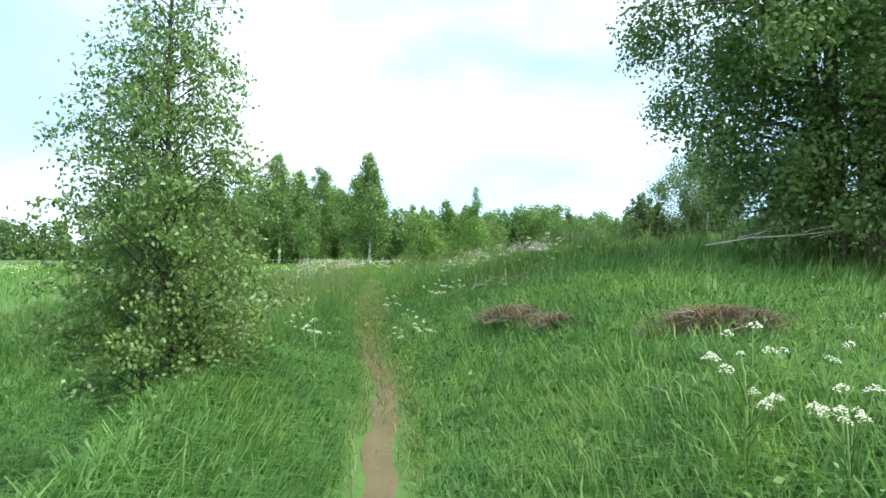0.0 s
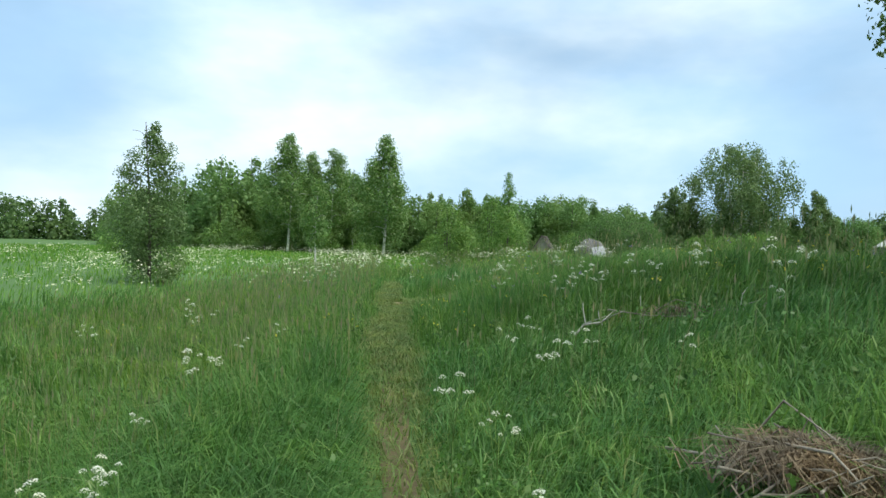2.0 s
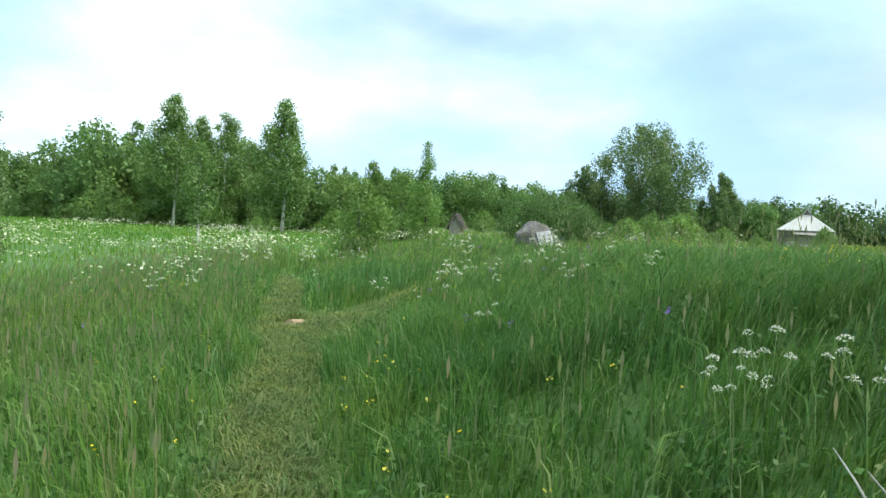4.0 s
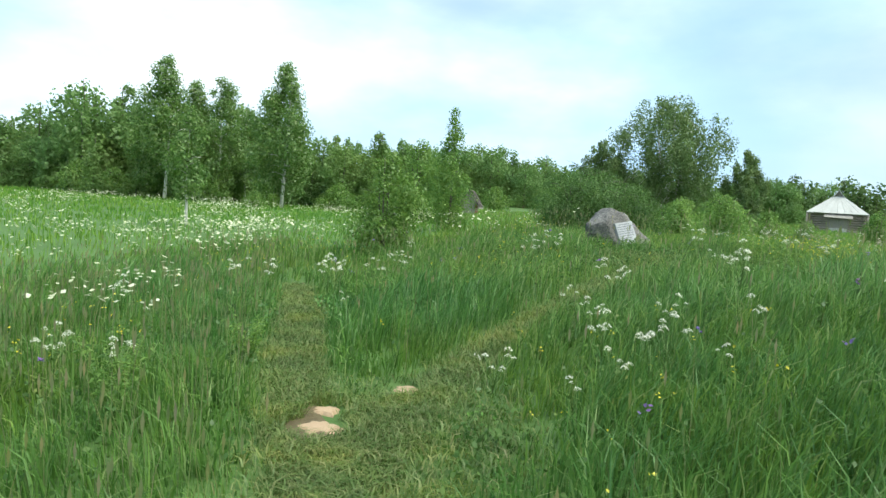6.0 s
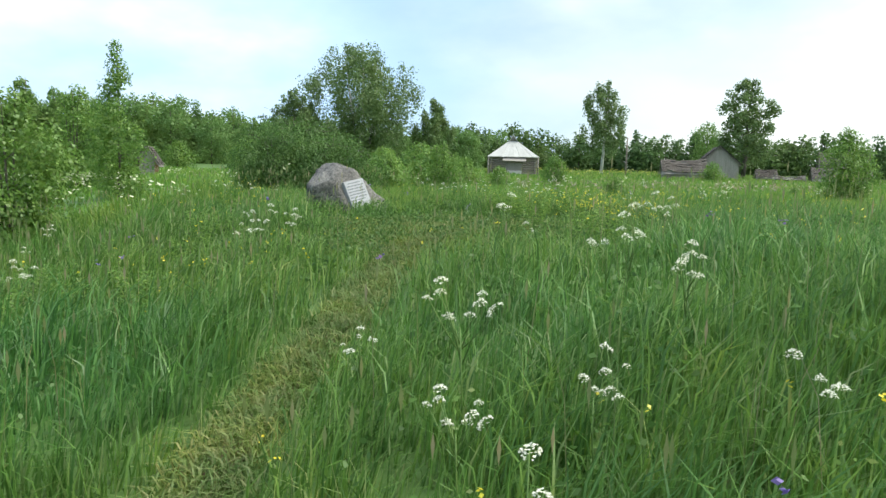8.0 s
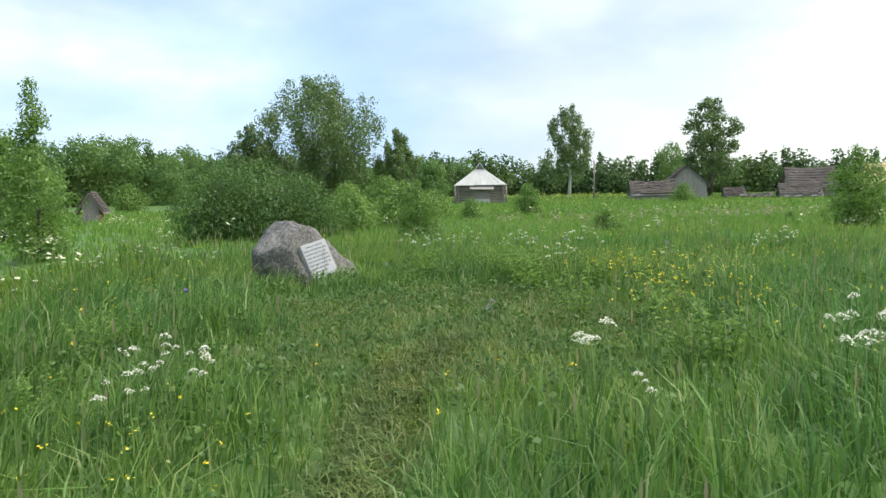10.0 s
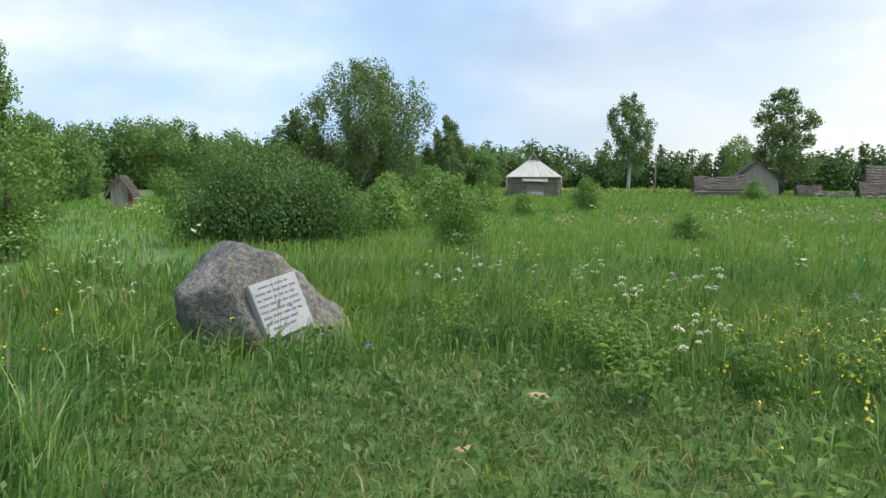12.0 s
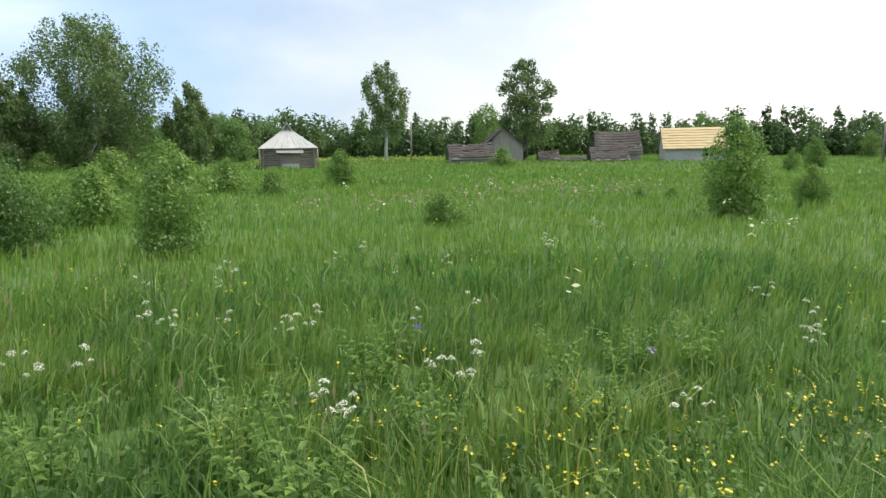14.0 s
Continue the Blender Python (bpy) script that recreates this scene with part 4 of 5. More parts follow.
def board_wall(bm, x0, y0, x1, y1, z0, z1, seed=0):
    rng = random.Random(seed)
    along = Vector((x1 - x0, y1 - y0, 0))
    count = max(2, round(along.length / 0.2))
    turn = math.atan2(along.y, along.x)
    for k in range(count):
        m = Matrix.Translation((x0 + along.x * k / count, y0 + along.y * k / count, 0)) @ Matrix.Rotation(turn, 4, "Z")
        box(bm, 0.008, -0.02 + rng.uniform(-0.012, 0.012), z0, along.length / count - 0.008, 0.02, z1 + rng.uniform(-0.03, 0.01), m)


def slab(bm, corners, thick):
    """A roof plane with thickness, from its corners."""
    n = (Vector(corners[1]) - Vector(corners[0])).cross(Vector(corners[2]) - Vector(corners[0])).normalized() * thick
    top = [bm.verts.new(Vector(c) + n) for c in corners]
    low = [bm.verts.new(Vector(c)) for c in corners]
    bm.faces.new(top)
    bm.faces.new(list(reversed(low)))
    for i in range(len(corners)):
        j = (i + 1) % len(corners)
        bm.faces.new((low[i], low[j], top[j], top[i]))


def ragged_roof(bm, a, b, c, d, seed, rows=9, cols=14, sag=0.12, miss=0.05):
    """Courses of old shingles from eave a-b up to ridge d-c, sagging and torn."""
    rng = random.Random(seed)
    a, b, c, d = (Vector(v) for v in (a, b, c, d))
    up = (b - a).cross(d - a).normalized()

    def spot(u, v):
        p = (a.lerp(b, u)).lerp(d.lerp(c, u), v)
        return p - Vector((0, 0, sag * math.sin(math.pi * u) * (0.3 + 0.7 * v)))

    for i in range(rows):
        for j in range(cols):
            if rng.random() < miss:
                continue
            u0, u1, v0, v1 = j / cols, (j + 1) / cols, i / rows, (i + 1.25) / rows
            lift = rng.uniform(0.01, 0.045)
            low = [spot(u0, v0) + up * (0.04 + lift), spot(u1, v0) + up * (0.04 + lift), spot(u1, min(v1, 1)) + up * 0.01, spot(u0, min(v1, 1)) + up * 0.01]
            vs = [bm.verts.new(p) for p in low] + [bm.verts.new(p - up * 0.03) for p in low]
            bm.faces.new(vs[:4])
            bm.faces.new((vs[7], vs[6], vs[5], vs[4]))
            for k in range(4):
                bm.faces.new((vs[k], vs[4 + k], vs[4 + (k + 1) % 4], vs[(k + 1) % 4]))


def hut(x, y, rz):
    """The log barn with a pale hipped roof."""
    root = thing("log_barn", x, y, None, rz, "weathered grey log barn with a pale hipped roof", "barn")
    w, d, h = 2.25, 2.1, 1.85
    for name, ends in (("wall", (-w, -d, w, -d)), ("wall", (-w, d, w, d)), ("wall", (-w, -d, -w, d)), ("wall", (w, -d, w, d))):
        bm = bmesh.new()
        log_wall(bm, *ends, -0.1, h)
        tagged(part(name, bm, LOGS, root), kind="stuff")
    for sx, sy in ((-1, -1), (1, -1), (-1, 1), (1, 1)):
        bm = bmesh.new()
        tube(bm, [(sx * (w + 0.3), sy * (d + 0.3), -0.2), (sx * (w + 0.3), sy * (d + 0.3), h)], [0.09, 0.08], 8)
        part("post", bm, LOGS, root)
    e, top, gab = 0.38, 4.25, 3.5
    a = [(-w - e, -d - e, h), (w + e, -d - e, h), (w + e, d + e, h), (-w - e, d + e, h)]
    s = 0.42
    hip = [(-s, -0.75, gab), (s, -0.75, gab), (s, 0.75, gab), (-s, 0.75, gab)]
    for k in range(4):
        p, q, r, t = a[k], a[(k + 1) % 4], hip[(k + 1) % 4], hip[k]
        for c in range(8):
            f0, f1 = c / 8, (c + 1) / 8
            P, Q, U, V = Vector(p), Vector(q), Vector(r), Vector(t)
            bm = bmesh.new()
            slab(bm, [P.lerp(Q, f0), P.lerp(Q, f1 - 0.004), V.lerp(U, f1 - 0.004), V.lerp(U, f0)], 0.05 + 0.012 * (c % 2))
            part("roof_sheet", bm, SLATE, root)
    bm = bmesh.new()
    slab(bm, [(-s - 0.1, -0.95, gab - 0.05), (0, -0.95, top), (0, 0.95, top), (-s - 0.1, 0.95, gab - 0.05)], -0.05)
    slab(bm, [(s + 0.1, -0.95, gab - 0.05), (s + 0.1, 0.95, gab - 0.05), (0, 0.95, top), (0, -0.95, top)], -0.05)
    part("ridge_cap", bm, SLATE, root)
    for sy in (-1, 1):
        bm = bmesh.new()
        vs = [[bm.verts.new((a, sy * (0.72 - deep), c)) for a, c in ((-s, gab - 0.1), (s, gab - 0.1), (0, top - 0.1))] for deep in (0, 0.04)]
        bm.faces.new(vs[0])
        bm.faces.new(vs[1][::-1])
        for k in range(3):
            bm.faces.new((vs[0][k], vs[1][k], vs[1][(k + 1) % 3], vs[0][(k + 1) % 3]))
        part("gable", bm, BOARDS, root, "small dark boarded gable")
    bm = bmesh.new()
    box(bm, -0.75, -d - 0.16, 0.0, 0.95, -d - 0.11, 1.35)
    part("door", bm, BOARDS, root, "broken board door")
    bm = bmesh.new()
    board_wall(bm, -0.6, -d - 0.2, 0.9, -d - 0.2, 0.0, 0.5, 3)
    part("plank", bm, WHITE_BRICK, root, "pale propped planks")
    bm = bmesh.new()
    slab(bm, [(-1.1, -d - 0.75, 1.45), (1.3, -d - 0.75, 1.4), (1.3, -d - 0.1, 1.8), (-1.1, -d - 0.1, 1.8)], 0.04)
    part("porch_roof", bm, BOARDS, root)
    # No hole is cut: a near-black panel paints the shade inside the window.
    bm = bmesh.new()
    box(bm, -w - 0.14, -1.3, 1.0, -w - 0.11, -0.2, 1.75)
    part("opening", bm, INSIDE_SHADE, root, "near-black panel painted as the shade inside an unglazed window")


def gabled(name, x, y, rz, w, d, h, top, wall_mat, roof_mat, label, seed, sag=0.12, miss=0.05, dark=True, z=None):
    """A gabled house or shed; its ridge runs along x."""
    root = thing(name, x, y, z, rz, label, "house" if h > 1.6 else "shed")
    for ends in ((-w, -d, w, -d), (-w, d, w, d)):
        bm = bmesh.new()
        if wall_mat is LOGS:
            log_wall(bm, *ends, -0.3, h)
        else:
            board_wall(bm, *ends, -0.3, h, seed)
        tagged(part("wall", bm, wall_mat, root), kind="stuff")
    for sx in (-w, w):
        bm = bmesh.new()
        n = max(4, round(2 * d / 0.22))
        rng = random.Random(seed + 1)
        for k in range(n):
            y0, y1 = -d + 2 * d * k / n, -d + 2 * d * (k + 1) / n
            up = h + (top - h) * (1 - abs((y0 + y1) / 2) / d)
            box(bm, sx - 0.03 + rng.uniform(-0.012, 0.012), y0 + 0.006, -0.3, sx + 0.03, y1 - 0.006, up - rng.uniform(0.0, 0.05))
        tagged(part("gable_wall", bm, wall_mat if wall_mat not in (LOGS, RED_BRICK) else BOARDS, root), kind="stuff")
    for side in (-1, 1):
        bm = bmesh.new()
        e = 0.3
        corners = [(-w - e, side * (d + e), h - e * (top - h) / d), (w + e, side * (d + e), h - e * (top - h) / d), (w + e, 0, top), (-w - e, 0, top)]
        if side > 0:
            corners = [corners[1], corners[0], corners[3], corners[2]]
        ragged_roof(bm, *corners, seed + side, 8, max(8, round(w * 4)), sag, miss)
        tagged(part("roof_slope", bm, roof_mat, root), kind="stuff")
        bm = bmesh.new()
        slab(bm, [tuple(Vector(c) - Vector((0, 0, 0.1 + sag))) for c in corners], 0.03)
        part("roof_deck", bm, BOARDS, root)
    # The window's inner shade is a near-black panel set on the wall.
    if dark:
        bm = bmesh.new()
        box(bm, w * 0.25, -d - 0.05, h * 0.35, w * 0.25 + 0.55, -d - 0.025, h * 0.8)
        part("opening", bm, INSIDE_SHADE, root, "near-black panel painted as the shade inside an empty window")
    return root


hut(33.9, 82.6, -27)
gabled("long_shed", 54.6, 79.8, -34, 2.2, 1.5, 1.1, 2.35, BOARDS, SHINGLE, "long low shed with a sagging torn shingle roof", 41, 0.22, 0.08, False)
gabled("wooden_house", 62.0, 82.3, 52, 2.6, 2.2, 2.0, 3.95, BOARDS, SHINGLE, "grey abandoned wooden house with a steep gable", 42)
gabled("small_shed", 65.4, 77.9, -38, 0.9, 0.8, 0.8, 1.45, BOARDS, SHINGLE, "tiny collapsing board shed with a dark doorway", 43, 0.1, 0.1)
gabled("lean_to_shed", 67.3, 76.2, -40, 1.4, 0.6, 0.45, 0.8, BOARDS, BOARDS, "low ruined lean-to with a fallen plank roof", 44, 0.2, 0.2, False)
gabled("old_barn", 73.6, 74.2, -43, 2.4, 2.0, 1.5, 3.7, BOARDS, SHINGLE, "old dark-roofed barn with torn grey shingles", 45, 0.15, 0.07)
gabled("low_shed", 69.8, 72.6, -43, 1.9, 1.4, 0.7, 1.8, BOARDS, SHINGLE, "low shed with a slipping patched roof beside the barn", 46, 0.15, 0.1, False)
gabled("brick_house", 79.5, 67.6, -50, 3.4, 2.3, 1.75, 3.95, WHITE_BRICK, NEW_WOOD, "white brick house with a bare new yellow board roof", 47, 0.0, 0.0)
gabled("small_shed", -2.2, 64.0, 80, 0.75, 0.44, 1.1, 1.8, RED_BRICK, SHINGLE, "small red brick shed with a dark shingle roof among bushes", 48, 0.03, 0.03, False)
gabled("grey_shed", 77.8, 43.2, -60, 1.9, 1.5, 1.9, 3.3, BOARDS, SHINGLE, "grey board shed half hidden behind the meadow", 49, z=0.3)


def pole(x, y, high, label):
    root = thing("utility_pole", x, y, None, 0, label, "pole")
    bm = bmesh.new()
    tube(bm, [(0, 0, -0.3), (0.02, 0, high * 0.5), (0.05, 0, high)], [0.12, 0.1, 0.08], 8)
    part("post", bm, LOGS, root)
    bm = bmesh.new()
    for k in (-1, 1):
        tube(bm, [(0.04, 0, high - 0.25), (0.04 + 0.13 * k, 0, high - 0.22), (0.04 + 0.13 * k, 0, high - 0.1)], [0.012, 0.012, 0.03], 6)
    part("insulator", bm, WHITE_BRICK, root)


pole(51.6, 86.3, 4.7, "old grey wooden utility pole beside the village")
pole(76.9, 46.4, 3.8, "short grey wooden pole beside the shed")


# ---- the memorial boulder ----
def boulder(x, y, rz):
    root = thing("memorial_boulder", x, y, None, rz, "big grey granite boulder with an inscribed stone slab", "boulder")
    bm = bmesh.new()
    bmesh.ops.create_icosphere(bm, subdivisions=5, radius=1.0)
    # Planes that cut the boulder: normal and distance.
    cuts = [((0.38, -0.88, 0.36), 0.42), ((-0.5, -0.84, -0.2), 0.42), ((-0.94, 0.0, -0.3), 0.47), ((-0.55, -0.15, 0.82), 0.79), ((0.66, 0.05, 0.75), 0.66), ((0.26, -0.05, 0.96), 0.77), ((0.95, -0.2, 0.25), 0.74), ((0.0, 1.0, 0.3), 0.5), ((0.1, -0.55, 0.83), 0.7), ((0.55, 0.75, 0.3), 0.6), ((-0.7, 0.6, 0.1), 0.56)]
    for v in bm.verts:
        far = v.co.copy()
        reach = 1.4
        for n, dist in cuts:
            n = Vector(n).normalized()
            along = far.dot(n)
            if along > 0.02:
                reach = min(reach, dist / along)
        lump = 0.05 * noise.noise(far * 2.1) + 0.03 * noise.noise(far * 5.0) + 0.018 * noise.noise(far * 13.0)
        v.co = far * (reach + lump)
        v.co.z = max(v.co.z, -0.25)
    bmesh.ops.smooth_vert(bm, verts=bm.verts, factor=0.02, use_axis_x=True, use_axis_y=True, use_axis_z=True)
    for f in bm.faces:
        f.smooth = True
    part("rock", bm, BOULDER, root)
    n = Vector(cuts[0][0]).normalized()
    flat = Vector((-n.y, n.x, 0)).normalized()
    side = (flat * math.cos(radians(9)) + n.cross(flat) * math.sin(radians(9))).normalized()
    up = n.cross(side)
    m = Matrix((side, up, n)).transposed().to_4x4()
    m.translation = n * (cuts[0][1] + 0.027) + up * 0.22
    bm = bmesh.new()
    box(bm, -0.25, -0.2, -0.08, 0.235, 0.25, 0.014, m)
    bmesh.ops.bevel(bm, geom=bm.edges[:], offset=0.006, segments=2, affect="EDGES")
    face = part("slab", bm, PLAQUE, root, "pale grey stone slab with eight lines of lettering")
    rng = random.Random(8)
    for row in range(8):
        bm = bmesh.new()
        z, x0 = 0.205 - row * 0.047, -0.225 + (0.05 if row in (0, 7) else 0.0)
        stop = 0.215 - rng.uniform(0.0, 0.08) - (0.06 if row in (0, 7) else 0)
        while x0 < stop - 0.03:
            long = min(rng.uniform(0.03, 0.1), stop - x0)
            box(bm, x0, z - 0.0085, 0.014, x0 + long, z + 0.0085, 0.0165, m)
            x0 += long + 0.018
        part("line", bm, LETTERING, face)


boulder(0.05, 27.15, 8)


# ---- sticks and brushwood ----
def brush_pile(x, y, long, wide, high, rz, count, seed, label):
    rng = random.Random(seed)
    root = thing("brushwood_pile", x, y, None, rz, label, "brushwood")
    for k in range(count):
        bm = bmesh.new()
        cx, cy = rng.gauss(0, long * 0.3), rng.gauss(0, wide * 0.3)
        cz = high * max(0.25, 1 - (cx / long) ** 2 * 2 - (cy / wide) ** 2 * 2) * rng.uniform(0.3, 1.0)
        a, tilt, ln = rng.gauss(0, 0.8), rng.gauss(0, 0.25), rng.uniform(0.25, 0.8)
        dx, dy, dz = math.cos(a) * ln / 2, math.sin(a) * ln / 2, tilt * ln / 2
        bend = rng.gauss(0, 0.06)
        r = rng.uniform(0.0025, 0.008)
        low = lambda q: (q[0], q[1], max(q[2], 0.02))
        tube(bm, [low((cx - dx, cy - dy, cz - dz)), low((cx + bend, cy - bend, cz + abs(bend))), low((cx + dx, cy + dy, cz + dz))], [r, r * 0.8, r * 0.35], 5)
        part("twig", bm, TWIG, root)
    litter = np.random.default_rng(seed)
    n = count * 26
    px, py = litter.normal(0, long * 0.32, n), litter.normal(0, wide * 0.32, n)
    v = blades(litter, px, py, np.maximum(0.01, high * 0.8 * (1 - (px / long) ** 2 - (py / wide) ** 2)), litter.uniform(0.1, 0.3, n) * (0.6 + high), litter.uniform(0.004, 0.01, n), litter.uniform(0.8, 2.2, n))
    v[:, :, 2] = np.maximum(v[:, :, 2], 0.005)
    straw = tagged(new("straw", quads_mesh("straw", v, 5, DRY, BLADE)), kind="stuff")
    straw.parent = root


DRY = leafy("dry_litter", [(0.0, (0.12, 0.088, 0.06)), (0.5, (0.2, 0.15, 0.105)), (1.0, (0.32, 0.26, 0.18))], (0.9, 0.9, 0.9), (1, 1, 1), 2.0, 0.15)
brush_pile(1.5, 5.15, 0.62, 0.4, 0.2, 10, 90, 61, "heap of dry brushwood and dead grass in the meadow")
brush_pile(-0.08, 7.1, 0.5, 0.4, 0.1, -45, 100, 62, "heap of cut twigs and hay beside the path")
brush_pile(0.3, 6.35, 0.36, 0.26, 0.07, -50, 40, 64, "thin scatter of hay and twigs beside the heap")
brush_pile(0.1, 10.6, 0.7, 0.4, 0.03, 5, 12, 63, "scattered dry twigs lying in the grass")


def dead_branch(x, y, z, rz, scale, label):
    root = thing("dead_branch", x, y, ground(x, y) + z, rz, label, "branch")
    bm = bmesh.new()
    tube(bm, [(-0.55 * scale, 0, 0.0), (-0.2 * scale, 0.05, 0.1), (0.15 * scale, -0.03, 0.13), (0.6 * scale, 0.05, 0.22)], [0.011, 0.01, 0.007, 0.003], 6)
    part("limb", bm, PALE_STICK, root)
    for a, b, c in ((-0.2, 0.3, 0.28), (0.1, -0.25, 0.25), (0.25, 0.3, 0.2), (-0.3, -0.2, 0.2)):
        bm = bmesh.new()
        tube(bm, [(a * scale, 0.02, 0.1), ((a + 0.15) * scale, b * 0.6, c * 0.8), ((a + 0.32) * scale, b, c)], [0.006, 0.004, 0.002], 5)
        part("twig", bm, PALE_STICK, root)


dead_branch(0.45, 10.3, -0.04, 2, 0.42, "bare grey dead branch lying on the grass")
dead_branch(-0.8, 10.4, 0.1, 25, 0.35, "small bare dead branch lying on the grass")
dead_branch(3.2, 9.4, 0.4, -10, 1.6, "large bare dead branch under the dark tree")
root = thing("wooden_stake", -0.42, 10.4, None, 0, "thin pale upright wooden stake in the grass", "stake")
bm = bmesh.new()
tube(bm, [(0, 0, -0.1), (0.01, 0, 0.2), (0.0, 0, 0.36)], [0.007, 0.006, 0.005], 6)
part("stick", bm, PALE_STICK, root)


# ---- bare sand ----
def bare_patch(x, y, rx, ry, label, seed):
    rng = random.Random(seed)
    bm = bmesh.new()
    mid = bm.verts.new((x, y, ground(x, y) + 0.004))
    ring = []
    for k in range(18):
        a, f = math.tau * k / 18, rng.uniform(0.62, 1.2)
        px, py = x + math.cos(a) * rx * f, y + math.sin(a) * ry * f
        ring.append((bm.verts.new((x + (px - x) * 0.6, y + (py - y) * 0.6, ground(px, py) + 0.001)), bm.verts.new((px, py, ground(px, py) - 0.035))))
    for k in range(18):
        (a, b), (c, d) = ring[k], ring[(k + 1) % 18]
        bm.faces.new((mid, a, c))
        bm.faces.new((a, b, d, c))
    tagged(part("bare_patch", bm, SAND), label, "sand", kind="structure")


for spot, words in zip(SANDY, ("bare patch of pale orange sand on the path", "small bare patch of pale orange sand", "small bare sandy spot beside the fork", "small bare sandy spot in trampled grass", "tiny bare sandy spot in trampled grass")):
    bare_patch(*spot, words, int(abs(spot[1]) * 10))


# ---- flowers ----
def umbel(rng, x, y, z, r, tilt):
    """A flat head of many small florets: n x 4 x 3."""
    n = 60
    a, d = rng.uniform(0, math.tau, n), r * np.sqrt(rng.random(n))
    cl = np.round(a * 1.6) / 1.6
    a = cl + rng.normal(0, 0.16, n)
    px, py = np.cos(a) * d, np.sin(a) * d
    pz = 0.3 * r - 0.75 * d * d / r + px * tilt + rng.normal(0, 0.08, n) * r
    p = np.stack([x + px, y + py, z + pz], -1)
    s = rng.uniform(0.1, 0.19, n)[:, None] * r
    u = rng.normal(0, 1, (n, 3)) * [1, 1, 0.35]
    u /= np.linalg.norm(u, axis=1)[:, None]
    w = np.cross(u, [0, 0, 1.0] + rng.normal(0, 0.3, (n, 3)))
    w /= np.linalg.norm(w, axis=1)[:, None]
    return np.stack([p - u * s, p + w * s, p + u * s, p - w * s], 1)


def cow_parsley(seed, tall, heads, label):
    rng = np.random.default_rng(seed)
    root = tagged(new("cow_parsley"), label, "flower", "white umbel flowers of the meadow")
    bm = bmesh.new()
    tube(bm, [(0, 0, -0.05), (0.02, 0.01, tall * 0.45), (0.03, 0.0, tall * 0.75)], [0.005, 0.004, 0.003], 5)
    for k in range(heads):
        a, rr = rng.uniform(0, math.tau), rng.uniform(0.03, 0.2) * tall
        top = (0.03 + math.cos(a) * rr, math.sin(a) * rr, tall * rng.uniform(0.78, 1.0))
        f = rng.uniform(0.35, 0.7)
        tube(bm, [(0.02, 0.005, tall * f), (top[0] * 0.6, top[1] * 0.6, (tall * f + top[2]) / 2), top], [0.003, 0.0025, 0.002], 4)
        v = umbel(rng, *top, rng.uniform(0.018, 0.036), rng.normal(0, 0.3))
        new("flower_head", quads_mesh("flower_head", v, 4, WHITE_PETAL, ((0, 1, 2, 3),))).parent = root
    part("stem", bm, STEM, root)
    n = 40
    v = leaf_cloud(rng, np.array([[0.02, 0, tall * 0.2], [-0.05, 0.05, tall * 0.3], [0.07, -0.04, tall * 0.35]]), np.array([0.07, 0.07, 0.05]), n, 0.035)
    foliage = tagged(new("foliage", quads_mesh("foliage", v, 4, GRASS, ((0, 1, 2, 3),))), kind="stuff")
    foliage.parent = root
    return root


parsleys = [cow_parsley(71, 0.72, 7, "tall white cow parsley in flower among the grass"), cow_parsley(72, 0.66, 5, "white cow parsley in flower among the grass"), cow_parsley(73, 0.6, 3, "small white cow parsley in flower"), cow_parsley(74, 0.78, 9, "bushy white cow parsley with many flower heads")]
EARLY = [(0.95, 2.1, 3), (1.1, 1.95, 3), (1.25, 2.5, 2), (-1.35, 7.6, 5), (-2.1, 5.4, 2), (-3.0, 6.1, 1), (-1.5, 6.4, 2), (-3.7, 6.7, 2), (-3.2, 7.5, 2), (-1.0, 8.5, 5), (-3.3, 8.5, 3), (0.4, 9.0, 2), (-1.5, 9.6, 3), (-3.6, 9.9, 2), (0.1, 10.1, 2), (-0.9, 10.9, 4), (-5.9, 12.0, 3)]
FORKED = [(-6.2, 14.0, 2), (-1.8, 14.0, 1), (-0.7, 15.0, 2), (-0.9, 15.7, 3), (-5.4, 16.4, 2), (-2.1, 16.5, 4), (-6.4, 17.1, 1), (-2.3, 17.2, 6), (-1.4, 17.6, 7), (-0.2, 17.3, 1), (-1.9, 18.2, 4), (-0.9, 19.0, 2), (-6.2, 19.0, 2), (0.4, 19.6, 1), (-4.4, 19.6, 5), (-0.45, 20.25, 2), (0.7, 20.6, 2), (-4.6, 20.6, 4), (-5.9, 20.3, 2), (-3.9, 21.8, 2), (-2.3, 22.2, 6)]
YARD = [(2.4, 24.6, 2), (5.3, 24.6, 2), (-4.0, 24.8, 2), (3.8, 24.8, 1), (5.9, 25.2, 3), (2.7, 25.5, 2), (2.0, 26.8, 2), (4.2, 27.2, 2), (3.2, 27.3, 4), (-1.1, 28.0, 2), (6.8, 28.3, 1), (11.9, 28.0, 3), (2.9, 28.5, 3), (3.9, 29.1, 2), (-1.7, 29.3, 3), (5.7, 29.5, 2), (10.5, 29.6, 2), (-2.4, 29.7, 4), (2.9, 29.9, 1), (6.2, 30.3, 2), (-1.6, 30.6, 4)]
bed = random.Random(9)
first = set()
